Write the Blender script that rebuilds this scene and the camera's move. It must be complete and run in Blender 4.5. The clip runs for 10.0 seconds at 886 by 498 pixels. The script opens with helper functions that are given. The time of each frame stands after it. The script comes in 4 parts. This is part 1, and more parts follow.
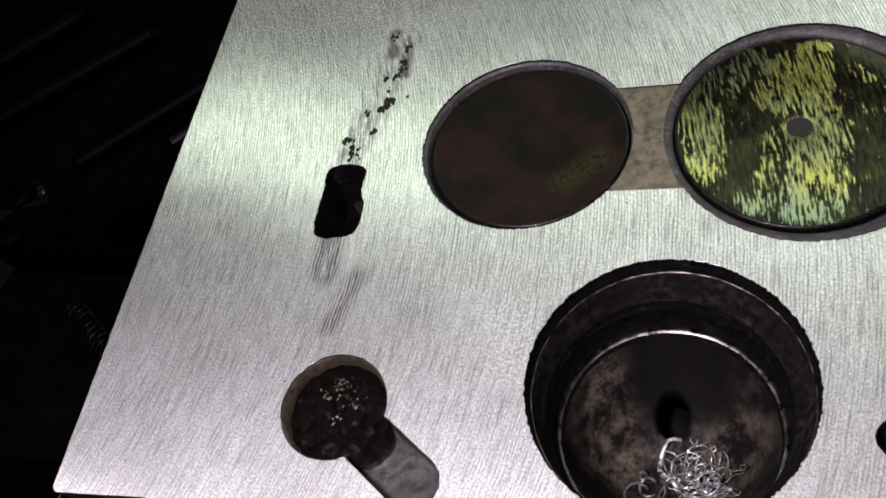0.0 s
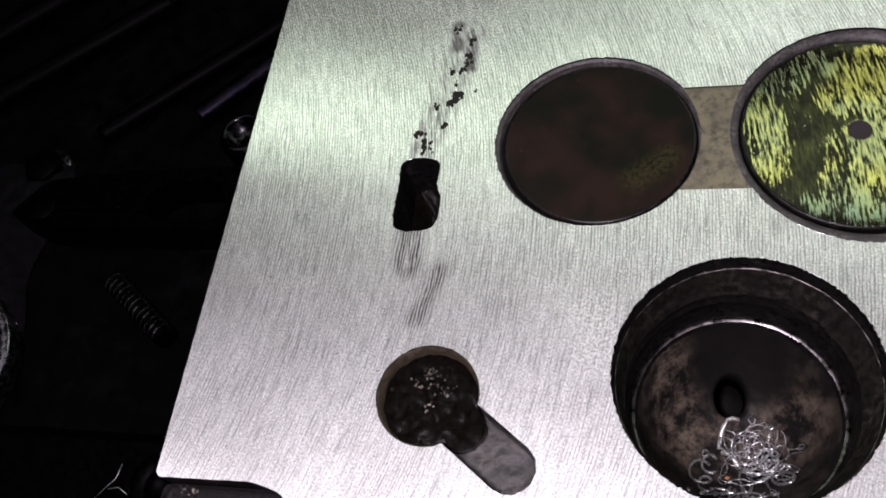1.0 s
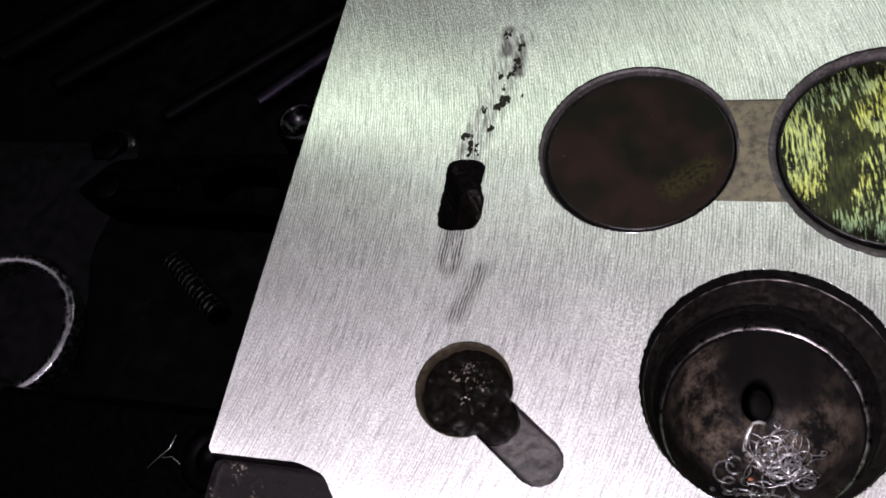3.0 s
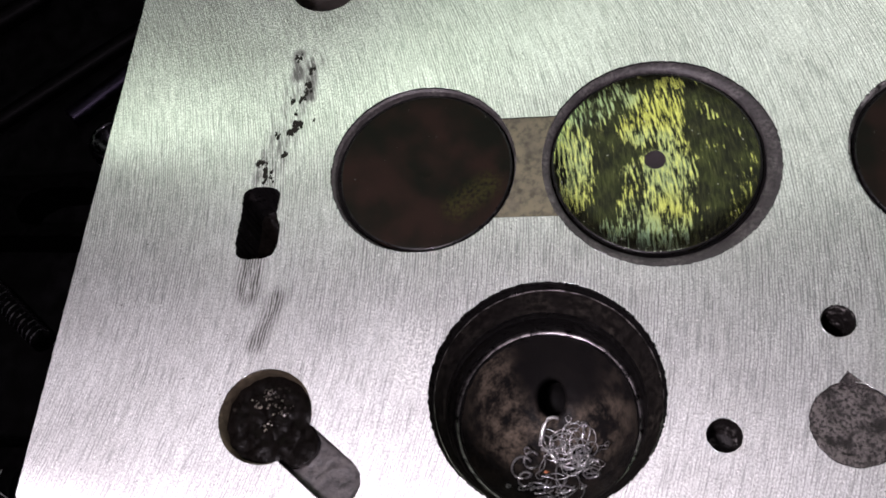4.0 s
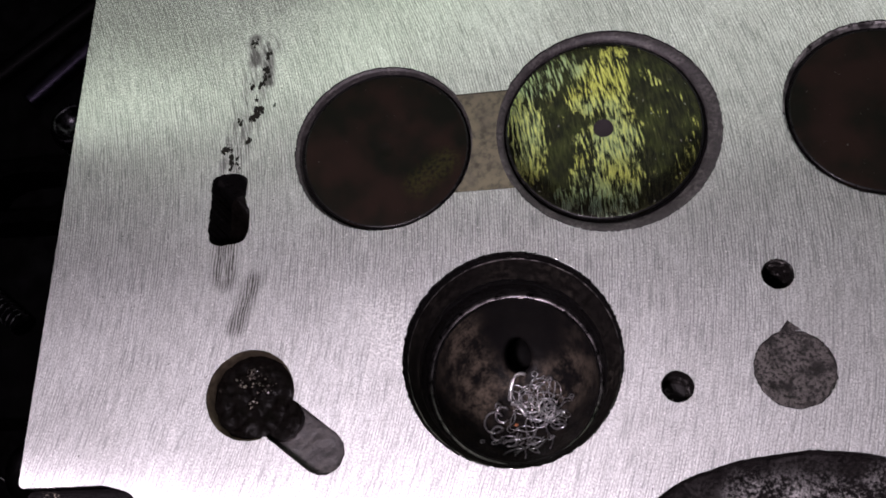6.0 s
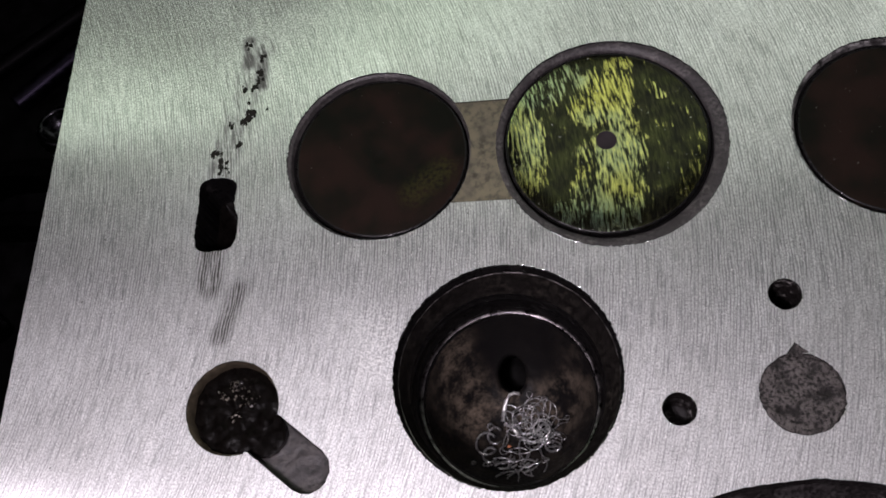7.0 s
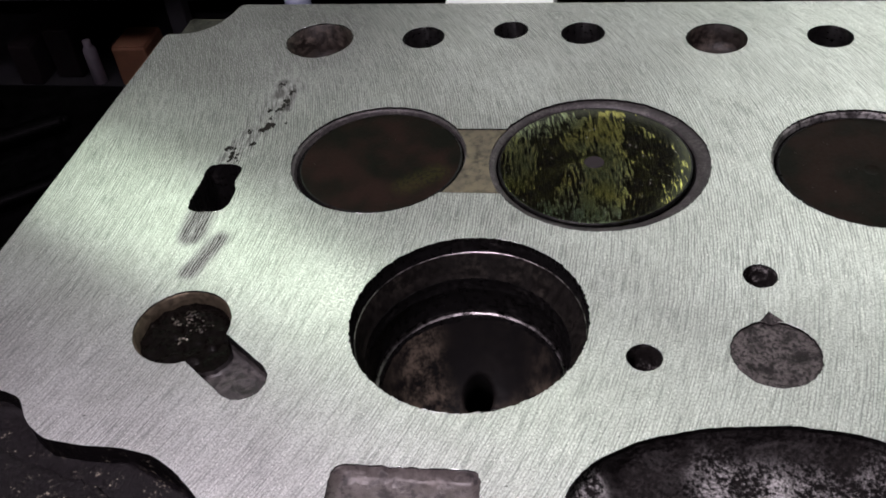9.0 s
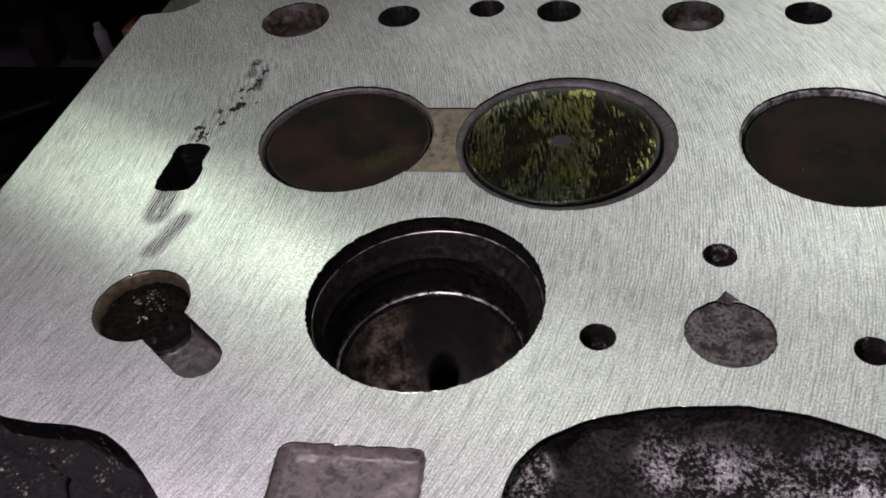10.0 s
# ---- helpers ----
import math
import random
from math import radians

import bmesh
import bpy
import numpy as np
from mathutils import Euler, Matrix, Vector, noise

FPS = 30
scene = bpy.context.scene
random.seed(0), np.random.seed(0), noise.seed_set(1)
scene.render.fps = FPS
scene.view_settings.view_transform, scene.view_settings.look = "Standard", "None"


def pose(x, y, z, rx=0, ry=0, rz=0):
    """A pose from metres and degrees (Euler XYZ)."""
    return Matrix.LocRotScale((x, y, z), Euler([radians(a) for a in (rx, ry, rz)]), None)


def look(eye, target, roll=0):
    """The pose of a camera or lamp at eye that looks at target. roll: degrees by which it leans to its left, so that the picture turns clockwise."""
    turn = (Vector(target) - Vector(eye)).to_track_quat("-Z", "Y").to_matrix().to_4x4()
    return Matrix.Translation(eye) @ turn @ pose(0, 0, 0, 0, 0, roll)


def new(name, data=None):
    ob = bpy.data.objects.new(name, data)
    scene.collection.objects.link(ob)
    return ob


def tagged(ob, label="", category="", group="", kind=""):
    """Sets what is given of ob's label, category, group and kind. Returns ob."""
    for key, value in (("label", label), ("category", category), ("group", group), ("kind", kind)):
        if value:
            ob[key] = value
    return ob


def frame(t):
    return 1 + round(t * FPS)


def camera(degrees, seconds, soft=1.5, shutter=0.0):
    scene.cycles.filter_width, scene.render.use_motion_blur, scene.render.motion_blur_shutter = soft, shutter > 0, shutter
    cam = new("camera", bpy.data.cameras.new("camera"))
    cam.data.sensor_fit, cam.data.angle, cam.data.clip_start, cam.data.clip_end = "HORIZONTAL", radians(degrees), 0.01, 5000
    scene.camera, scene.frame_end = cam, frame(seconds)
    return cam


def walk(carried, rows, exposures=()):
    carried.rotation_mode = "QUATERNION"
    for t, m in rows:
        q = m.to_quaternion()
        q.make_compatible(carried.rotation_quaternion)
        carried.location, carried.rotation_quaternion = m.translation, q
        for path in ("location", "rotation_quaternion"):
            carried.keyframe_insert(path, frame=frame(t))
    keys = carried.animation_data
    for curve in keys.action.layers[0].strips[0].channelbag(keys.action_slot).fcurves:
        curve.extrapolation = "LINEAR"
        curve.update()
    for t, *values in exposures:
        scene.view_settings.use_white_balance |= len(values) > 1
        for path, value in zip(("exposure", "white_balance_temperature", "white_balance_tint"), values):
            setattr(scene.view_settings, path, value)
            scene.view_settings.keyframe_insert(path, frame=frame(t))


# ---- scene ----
from mathutils.geometry import delaunay_2d_cdt

cam = camera(50.7, 10.0, 1.8)
PATH = [
    (0, (0.03478, -0.09761, 0.13187), (-0.01503, -0.01262, -0.00500), -25.93),
    (0.2, (0.02259, -0.08506, 0.14079), (-0.02065, -0.00189, -0.00500), -25.21),
    (0.5, (0.01975, -0.09176, 0.14579), (-0.02979, -0.01391, -0.00500), -28.10),
    (1, (0.01589, -0.09647, 0.14883), (-0.02958, -0.01428, -0.00500), -24.78),
    (1.5, (0.00793, -0.10472, 0.14586), (-0.03502, -0.01527, -0.00500), -20.73),
    (2, (0.00727, -0.09975, 0.14892), (-0.03712, -0.01451, -0.00500), -22.28),
    (2.2, (0.00861, -0.09970, 0.14881), (-0.03672, -0.01416, -0.00500), -22.64),
    (3.3, (0.02317, -0.09137, 0.15977), (-0.03658, -0.01359, -0.00500), -29.97),
    (3.5, (0.02586, -0.08792, 0.15770), (-0.02466, -0.01167, -0.00500), -28.28),
    (4, (0.03761, -0.08586, 0.16550), (0.00354, -0.00885, -0.00500), -21.94),
    (4.2, (0.03646, -0.07948, 0.17438), (0.00627, -0.00986, -0.00500), -25.07),
    (4.5, (0.03834, -0.08074, 0.18454), (-0.00008, -0.00555, -0.00500), -28.94),
    (4.8, (0.04314, -0.08704, 0.17394), (0.00867, -0.01871, -0.00500), -27.84),
    (5, (0.04107, -0.08052, 0.17586), (0.01373, -0.01453, -0.00500), -24.23),
    (5.5, (0.04205, -0.08159, 0.17947), (0.01420, -0.01329, -0.00500), -23.97),
    (5.7, (0.04113, -0.08176, 0.17915), (0.01260, -0.01419, -0.00500), -24.64),
    (6.8, (0.03691, -0.07973, 0.17226), (0.01139, -0.01593, -0.00500), -22.85),
    (7, (0.03750, -0.08145, 0.17050), (0.01225, -0.01234, -0.00500), -20.55),
    (7.5, (0.03766, -0.10389, 0.16461), (0.01119, -0.00530, -0.00500), -12.78),
    (8, (0.03893, -0.12189, 0.15437), (0.01044, -0.00263, -0.00500), -9.09),
    (8.5, (0.04086, -0.13695, 0.14066), (0.01093, -0.00788, -0.00500), -7.51),
    (9, (0.04964, -0.15342, 0.12129), (0.01666, -0.01630, -0.00500), -6.81),
    (9.5, (0.05343, -0.15211, 0.12307), (0.01908, -0.01709, -0.00500), -7.46),
    (10, (0.06030, -0.15170, 0.11929), (0.02514, -0.02186, -0.00500), -7.87),
]
walk(cam, [(t, look(eye, target, roll)) for t, eye, target, roll in PATH],
     [(0, 0.25, 6500, 11), (2.2, 0.25, 6500, 11), (3.3, 0.24, 6500, 12), (4.2, 0.22, 6500, 13), (4.8, 0.12, 6500, 17), (5.7, -0.18, 6500, 18), (6.8, -0.35, 6500, 12),
      (7.5, -0.24, 6500, 9), (8.5, -0.02, 6500, 10), (9.5, -0.04, 6500, 14), (10, -0.04, 6500, 15)])

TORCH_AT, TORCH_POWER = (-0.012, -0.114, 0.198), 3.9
CEILING_STRENGTH = 1.25
LOW_STRENGTH, FOOT_STRENGTH = 2.05, 0.6
PANEL_COLOUR, PANEL_STRENGTH, BACK_STRENGTH = (0.75, 1.0, 0.68, 1), 2.6, 1.35

# ---- light ----
world = bpy.data.worlds.new("world")
scene.world = world
world.use_nodes = True
world.node_tree.nodes["Background"].inputs[0].default_value = (0.55, 0.48, 0.62, 1)
world.node_tree.nodes["Background"].inputs[1].default_value = 0.006

# Fixed, unseen stand-in for a torch that moves with the camera.
torch = new("torch_stand_in", bpy.data.lights.new("torch_stand_in", "POINT"))
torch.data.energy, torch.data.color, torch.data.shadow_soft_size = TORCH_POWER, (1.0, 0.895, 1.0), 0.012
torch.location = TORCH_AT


# ---- helpers for meshes and materials ----
def part(name, bm, material, parent, label=""):
    me = bpy.data.meshes.new(name)
    bm.to_mesh(me)
    bm.free()
    for m in material if isinstance(material, (list, tuple)) else [material]:
        me.materials.append(m)
    ob = new(name, me)
    ob.parent = parent
    if label:
        ob["label"] = label
    return ob


def thing(name, label, category, at=(0, 0, 0), group="", kind=""):
    ob = new(name)
    ob.location = at
    ob.empty_display_size = 0.01
    return tagged(ob, label, category, group, kind)


def smooth(bm, angle=40):
    for f in bm.faces:
        f.smooth = True
    for e in bm.edges:
        if len(e.link_faces) == 2 and e.calc_face_angle(0) > radians(angle):
            e.smooth = False
    return bm


class Mat:
    """A node material with short ways to wire it."""

    def __init__(self, name):
        self.m = bpy.data.materials.new(name)
        self.m.use_nodes = True
        self.t = self.m.node_tree
        self.bsdf = self.t.nodes["Principled BSDF"]
        self.pos = self.node("ShaderNodeNewGeometry").outputs["Position"]

    def node(self, kind, **values):
        n = self.t.nodes.new(kind)
        for k, v in values.items():
            setattr(n, k, v)
        return n

    def put(self, socket, value):
        if isinstance(value, bpy.types.NodeSocket):
            self.t.links.new(value, socket)
        else:
            socket.default_value = value

    def set(self, **values):
        for k, v in values.items():
            self.put(self.bsdf.inputs[k.replace("_", " ")], v)
        return self

    def math(self, op, a, b=0.0, c=0.0, clamp=False):
        n = self.node("ShaderNodeMath", operation=op, use_clamp=clamp)
        for s, v in zip(n.inputs, (a, b, c)):
            self.put(s, v)
        return n.outputs[0]

    def split(self, v):
        n = self.node("ShaderNodeSeparateXYZ")
        self.put(n.inputs[0], v)
        return n.outputs

    def join(self, x, y, z=0.0):
        n = self.node("ShaderNodeCombineXYZ")
        for s, v in zip(n.inputs, (x, y, z)):
            self.put(s, v)
        return n.outputs[0]

    def noise(self, scale, detail=3.0, at=None, rough=0.55):
        n = self.node("ShaderNodeTexNoise")
        self.put(n.inputs["Vector"], at or self.pos)
        n.inputs["Scale"].default_value = scale
        n.inputs["Detail"].default_value = detail
        n.inputs["Roughness"].default_value = rough
        return n.outputs["Fac"]

    def step(self, v, lo, hi, a=0.0, b=1.0):
        n = self.node("ShaderNodeMapRange", interpolation_type="SMOOTHSTEP")
        for s, x in zip(n.inputs, (v, lo, hi, a, b)):
            self.put(s, x)
        return n.outputs[0]

    def mix(self, fac, a, b):
        n = self.node("ShaderNodeMix", data_type="RGBA")
        self.put(n.inputs[0], fac)
        for s, v in ((n.inputs[6], a), (n.inputs[7], b)):
            self.put(s, v if isinstance(v, bpy.types.NodeSocket) else (*v, 1))
        return n.outputs[2]

    def bump(self, height, distance, strength=1.0):
        n = self.node("ShaderNodeBump")
        n.inputs["Strength"].default_value = strength
        n.inputs["Distance"].default_value = distance
        self.put(n.inputs["Height"], height)
        self.put(self.bsdf.inputs["Normal"], n.outputs[0])
        return self


CUT_R, CUT_Y = 0.158, -0.014


def cutter(m):
    """Coordinates along and across the arcs that the milling cutter left: (across, y), and the way across them."""
    x, y, _ = m.split(m.pos)
    dy = m.math("SUBTRACT", y, CUT_Y)
    s = m.math("SQRT", m.math("SUBTRACT", CUT_R ** 2, m.math("MULTIPLY", dy, dy)))
    u = m.math("SUBTRACT", x, s)
    return x, y, u, m.join(m.math("DIVIDE", s, CUT_R), m.math("DIVIDE", dy, CUT_R))


def capsule(m, x, y, a, b, r, soft):
    """1 within r of the line from a to b, falling to 0 over soft."""
    (ax, ay), (bx, by) = a, b
    ll = (bx - ax) ** 2 + (by - ay) ** 2
    dx, dy = m.math("SUBTRACT", x, ax), m.math("SUBTRACT", y, ay)
    h = m.math("ADD", m.math("MULTIPLY", dx, (bx - ax) / ll), m.math("MULTIPLY", dy, (by - ay) / ll), clamp=True)
    ex = m.math("SUBTRACT", dx, m.math("MULTIPLY", h, bx - ax))
    ey = m.math("SUBTRACT", dy, m.math("MULTIPLY", h, by - ay))
    d = m.math("SQRT", m.math("ADD", m.math("MULTIPLY", ex, ex), m.math("MULTIPLY", ey, ey)))
    return m.step(d, r, r + soft, 1.0, 0.0)


def deck_material():
    m = Mat("milled_iron")
    x, y, u, across = cutter(m)

    def along(scale, stretch, detail, seed, rough=0.55):
        """Noise drawn out along the cutter's arcs."""
        return m.noise(scale, detail, m.join(u, m.math("MULTIPLY", y, stretch), seed), rough)

    fine = along(3300, 0.035, 4, 0.0)
    mid = along(1100, 0.08, 3, 0.4)
    broken = along(1500, 0.16, 3, 0.9)
    thin = along(2700, 0.045, 3, 0.23, 0.7)
    long_ = along(1500, 0.05, 5, 0.61, 0.8)
    drift = m.math("MULTIPLY", along(150, 0.25, 4, 0.7, 0.7), 0.0026)
    feed = m.math("SINE", m.math("MULTIPLY", m.math("ADD", u, drift), 2 * math.pi / 0.00058))
    patchy = m.math("MULTIPLY", m.step(m.noise(38, 3), 0.36, 0.58, 0.25, 1.0), m.step(y, -0.045, 0.0, 0.4, 1.0))
    feed = m.math("MULTIPLY", m.math("MULTIPLY", feed, patchy), m.step(thin, 0.34, 0.6, 0.3, 1.0))
    grain = m.noise(2600, 2)
    height = m.math("ADD", m.math("MULTIPLY", fine, 0.5), m.math("MULTIPLY", feed, 0.4))
    height = m.math("ADD", height, m.math("ADD", m.math("MULTIPLY", grain, 0.7), m.math("MULTIPLY", long_, 0.9)))
    m.bump(height, 0.000011, 1.0)
    lines = m.step(m.math("ADD", m.math("MULTIPLY", m.noise(2400, 2, m.join(u, m.math("MULTIPLY", y, 0.03), 0.5)), 0.6), m.math("MULTIPLY", broken, 0.4)), 0.38, 0.52, 0.5, 1.0)
    comb = m.step(m.math("SINE", m.math("MULTIPLY", m.math("ADD", u, drift), 2 * math.pi / 0.00058)), -0.4, 0.5, 0.5, 1.0)
    lines = m.math("MULTIPLY", lines, comb)
    stain = m.math("MULTIPLY", capsule(m, x, y, (-0.0349, -0.0125), (-0.0346, -0.0205), 0.0016, 0.0026), lines)
    stain2 = m.math("MULTIPLY", capsule(m, x, y, (-0.0282, -0.0215), (-0.0312, -0.0315), 0.0006, 0.0026), lines)
    trail = m.math("MULTIPLY", capsule(m, x, y, (-0.0285, 0.036), (-0.0350, 0.005), 0.0008, 0.0050), m.step(m.math("ADD", m.math("MULTIPLY", broken, 0.5), m.math("MULTIPLY", thin, 0.5)), 0.42, 0.62, 0.08, 0.75))
    smear = m.math("MAXIMUM", capsule(m, x, y, (-0.0316, 0.0370), (-0.0312, 0.031), 0.0006, 0.0022), capsule(m, x, y, (-0.0284, 0.0350), (-0.0278, 0.0255), 0.0005, 0.0020))
    trail = m.math("MAXIMUM", trail, m.math("MULTIPLY", smear, m.step(broken, 0.3, 0.55, 0.35, 0.9)))
    # Mottled dirt, with the weaker light at the far left corner painted in.
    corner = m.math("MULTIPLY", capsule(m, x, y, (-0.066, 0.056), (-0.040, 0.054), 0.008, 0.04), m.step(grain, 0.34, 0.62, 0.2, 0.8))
    pits = m.step(m.noise(1100, 2), 0.71, 0.75, 0.0, 0.75)
    specks = m.step(m.noise(2300, 2), 0.64, 0.72, 0.0, 0.32)
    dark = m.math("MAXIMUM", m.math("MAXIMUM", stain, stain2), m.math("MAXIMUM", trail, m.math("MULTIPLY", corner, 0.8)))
    dark = m.math("MAXIMUM", dark, m.math("MAXIMUM", pits, specks))
    tone = m.mix(m.step(mid, 0.3, 0.7), (0.74, 0.74, 0.745), (0.86, 0.855, 0.85))
    tone = m.mix(m.step(m.noise(45, 3), 0.35, 0.7, 0.0, 0.4), tone, (0.54, 0.535, 0.52))
    tone = m.mix(m.step(grain, 0.42, 0.64, 0.0, 0.5), tone, (0.22, 0.22, 0.22))
    tone = m.mix(m.step(feed, -0.15, 0.65, 0.0, 0.66), tone, (0.18, 0.18, 0.18))
    tone = m.mix(m.step(thin, 0.50, 0.64, 0.0, 0.5), tone, (0.20, 0.20, 0.20))
    tone = m.mix(m.step(long_, 0.54, 0.68, 0.0, 0.48), tone, (0.26, 0.26, 0.26))
    tone = m.mix(m.step(long_, 0.45, 0.30, 0.0, 0.35), tone, (0.95, 0.94, 0.94))
    tone = m.mix(m.step(along(520, 0.6, 4, 0.15, 0.65), 0.42, 0.66, 0.0, 0.2), tone, (0.30, 0.30, 0.30))
    # Near-white specks: sparkle of the milled face, painted into the tone.
    tone = m.mix(m.step(m.noise(2900, 1, m.join(x, m.math("MULTIPLY", y, 0.6), 0.3)), 0.66, 0.72, 0.0, 0.9), tone, (0.95, 0.92, 0.92))
    # Pale specular flecks left of the chamber, also painted in.
    flakes = m.math("MULTIPLY", capsule(m, x, y, (0.0005, -0.030), (0.0012, -0.036), 0.0015, 0.0065), m.step(m.noise(1700, 3, m.join(x, y, 0.6)), 0.48, 0.60, 0.0, 0.6))
    tone = m.mix(flakes, tone, (0.97, 0.96, 0.95))
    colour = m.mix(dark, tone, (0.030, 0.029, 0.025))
    metal = m.step(dark, 0.0, 1.0, 1.0, 0.6)
    m.set(Base_Color=colour, Metallic=metal, Anisotropic=0.95, Tangent=across, Roughness=m.math("ADD", m.step(mid, 0.3, 0.7, 0.29, 0.35), m.math("MULTIPLY", dark, 0.3)))
    broad = m.node("ShaderNodeBsdfPrincipled")
    for key, value in (("Base Color", colour), ("Metallic", metal), ("Roughness", 0.58), ("Normal", m.bsdf.inputs["Normal"].links[0].from_socket)):
        m.put(broad.inputs[key], value)
    both = m.node("ShaderNodeMixShader")
    m.put(both.inputs[0], 0.42)
    m.put(both.inputs[1], m.bsdf.outputs[0])
    m.put(both.inputs[2], broad.outputs[0])
    m.put(m.t.nodes["Material Output"].inputs[0], both.outputs[0])
    return m.m


def cast_material(name, dark, light, lo=0.5, hi=0.68, scale=700, rough=0.55, depth=0.0002, metal=0.0, spec=0.4):
    m = Mat(name)
    big = m.noise(scale * 0.22, 4)
    small = m.noise(scale, 4, rough=0.65)
    patch = m.math("MULTIPLY", m.step(big, lo - 0.12, hi - 0.05), m.step(small, lo - 0.1, hi))
    shade = m.mix(m.step(small, 0.3, 0.7), tuple(c * 0.6 for c in dark), tuple(c * 1.35 for c in dark))
    m.set(Base_Color=m.mix(patch, shade, light), Roughness=m.step(small, 0.3, 0.7, rough - 0.12, rough + 0.15), Metallic=metal, Specular_IOR_Level=spec)
    m.bump(m.math("ADD", small, big), depth)
    return m.m


def plain_material(name, colour, rough=0.5, metal=0.0, var=0.25, scale=400, depth=0.00004, spec=0.5):
    m = Mat(name)
    n = m.noise(scale, 4)
    m.set(Base_Color=m.mix(m.step(n, 0.3, 0.7), tuple(c * (1 - var) for c in colour), tuple(min(1, c * (1 + var)) for c in colour)),
          Roughness=m.step(n, 0.3, 0.7, rough - 0.08, rough + 0.1), Metallic=metal, Specular_IOR_Level=spec)
    m.bump(n, depth)
    return m.m


def valve_intake_material():
    m = Mat("heat_tinted_valve_face")
    x, y, u, across = cutter(m)
    streak = m.noise(2100, 4, m.join(u, m.math("MULTIPLY", y, 0.14)), 0.65)
    hair = m.noise(3600, 2, m.join(u, m.math("MULTIPLY", y, 0.06), 0.3))
    blot = m.noise(150, 4, m.join(x, m.math("MULTIPLY", y, 0.75), 0.137), 0.65)
    tint = m.noise(60, 2, m.join(x, y, 0.52))
    # where the carbon has worn off: (from, to, radius, soft edge, how far), in mm
    zone = None
    for a, b, r, soft, much in (((28.8, 19.5), (30.2, 1.0), 2.0, 4.5, 1.0), ((48.5, 22.5), (49.0, 13.5), 2.0, 3.0, 0.88), ((42.6, 21.5), (42.2, 15.5), 2.2, 3.4, 0.95),
                                ((48.8, 7.0), (47.6, -5.5), 3.6, 3.6, 0.88), ((41.2, 6.0), (40.6, -2.0), 0.8, 3.0, 0.7), ((47.6, 26.6), (50.2, 26.4), 1.0, 1.6, 0.9),
                                ((63.6, 13.0), (62.4, -2.5), 0.6, 3.4, 0.5), ((33.5, 19.5), (38.5, 23.5), 1.5, 4.0, 0.75), ((37.5, -7.0), (49.0, -9.5), 0.8, 4.0, 0.8), ((55.0, 21.0), (57.0, 18.5), 0.6, 1.4, 0.75)):
        c = capsule(m, x, y, (a[0] / 1000, a[1] / 1000), (b[0] / 1000, b[1] / 1000), r / 1000, soft / 1000)
        c = m.math("MULTIPLY", c, much)
        zone = c if zone is None else m.math("MAXIMUM", zone, c)
    total = m.math("ADD", m.math("MULTIPLY", blot, 0.4), m.math("MULTIPLY", streak, 0.85))
    total = m.math("ADD", m.math("ADD", total, m.math("MULTIPLY", zone, 0.20)), m.math("MULTIPLY", hair, 0.2))
    worn = m.step(total, 0.855, 0.94)
    bright = m.mix(m.step(tint, 0.40, 0.58), (0.31, 0.285, 0.075), (0.23, 0.25, 0.14))
    bright = m.mix(m.step(streak, 0.45, 0.72), bright, (0.54, 0.49, 0.16))
    cool = m.math("MAXIMUM", capsule(m, x, y, (0.036, -0.008), (0.051, -0.010), 0.001, 0.007), m.math("MULTIPLY", capsule(m, x, y, (0.032, 0.020), (0.039, 0.024), 0.002, 0.004), 0.8))
    bright = m.mix(m.math("MULTIPLY", cool, m.step(streak, 0.40, 0.60, 0.2, 0.85)), bright, (0.17, 0.24, 0.21))
    dark = m.mix(m.step(streak, 0.4, 0.65), (0.010, 0.010, 0.008), (0.032, 0.031, 0.018))
    olive = m.math("MULTIPLY", m.step(m.noise(170, 4, m.join(x, y, 0.9)), 0.42, 0.66), m.step(streak, 0.35, 0.6, 0.3, 1.0))
    dark = m.mix(m.math("MULTIPLY", olive, 0.45), dark, (0.070, 0.076, 0.028))
    speck = m.step(m.noise(1900, 1, m.join(x, y, 0.77)), 0.755, 0.78, 0.0, 0.9)
    m.set(Base_Color=m.mix(speck, m.mix(worn, dark, bright), (0.5, 0.5, 0.47)), Metallic=m.math("SUBTRACT", m.step(worn, 0.0, 1.0, 0.85, 1.0), speck, clamp=True), Specular_IOR_Level=0.12, Roughness=m.step(streak, 0.3, 0.7, 0.11, 0.18))
    m.bump(m.math("ADD", streak, m.math("MULTIPLY", worn, 0.5)), 0.000009)
    return m.m


def valve_exhaust_material():
    m = Mat("sooty_valve_face")
    n, s = m.noise(90, 4), m.noise(1200, 3)
    x, y, _ = m.split(m.pos)
    olive = m.math("MULTIPLY", capsule(m, x, y, (0.0065, -0.0015), (0.0125, 0.0035), 0.0008, 0.0035), m.step(s, 0.35, 0.6))
    c = m.mix(m.step(n, 0.35, 0.65), (0.0034, 0.0037, 0.0026), (0.0098, 0.0058, 0.0045))
    c = m.mix(m.math("MULTIPLY", olive, 0.6), c, (0.020, 0.019, 0.007))
    c = m.mix(m.step(s, 0.72, 0.76, 0, 0.4), c, (0.12, 0.115, 0.10))
    m.set(Base_Color=c, Roughness=m.step(s, 0.3, 0.7, 0.46, 0.62), Specular_IOR_Level=0.025)
    m.bump(s, 0.00004)
    return m.m


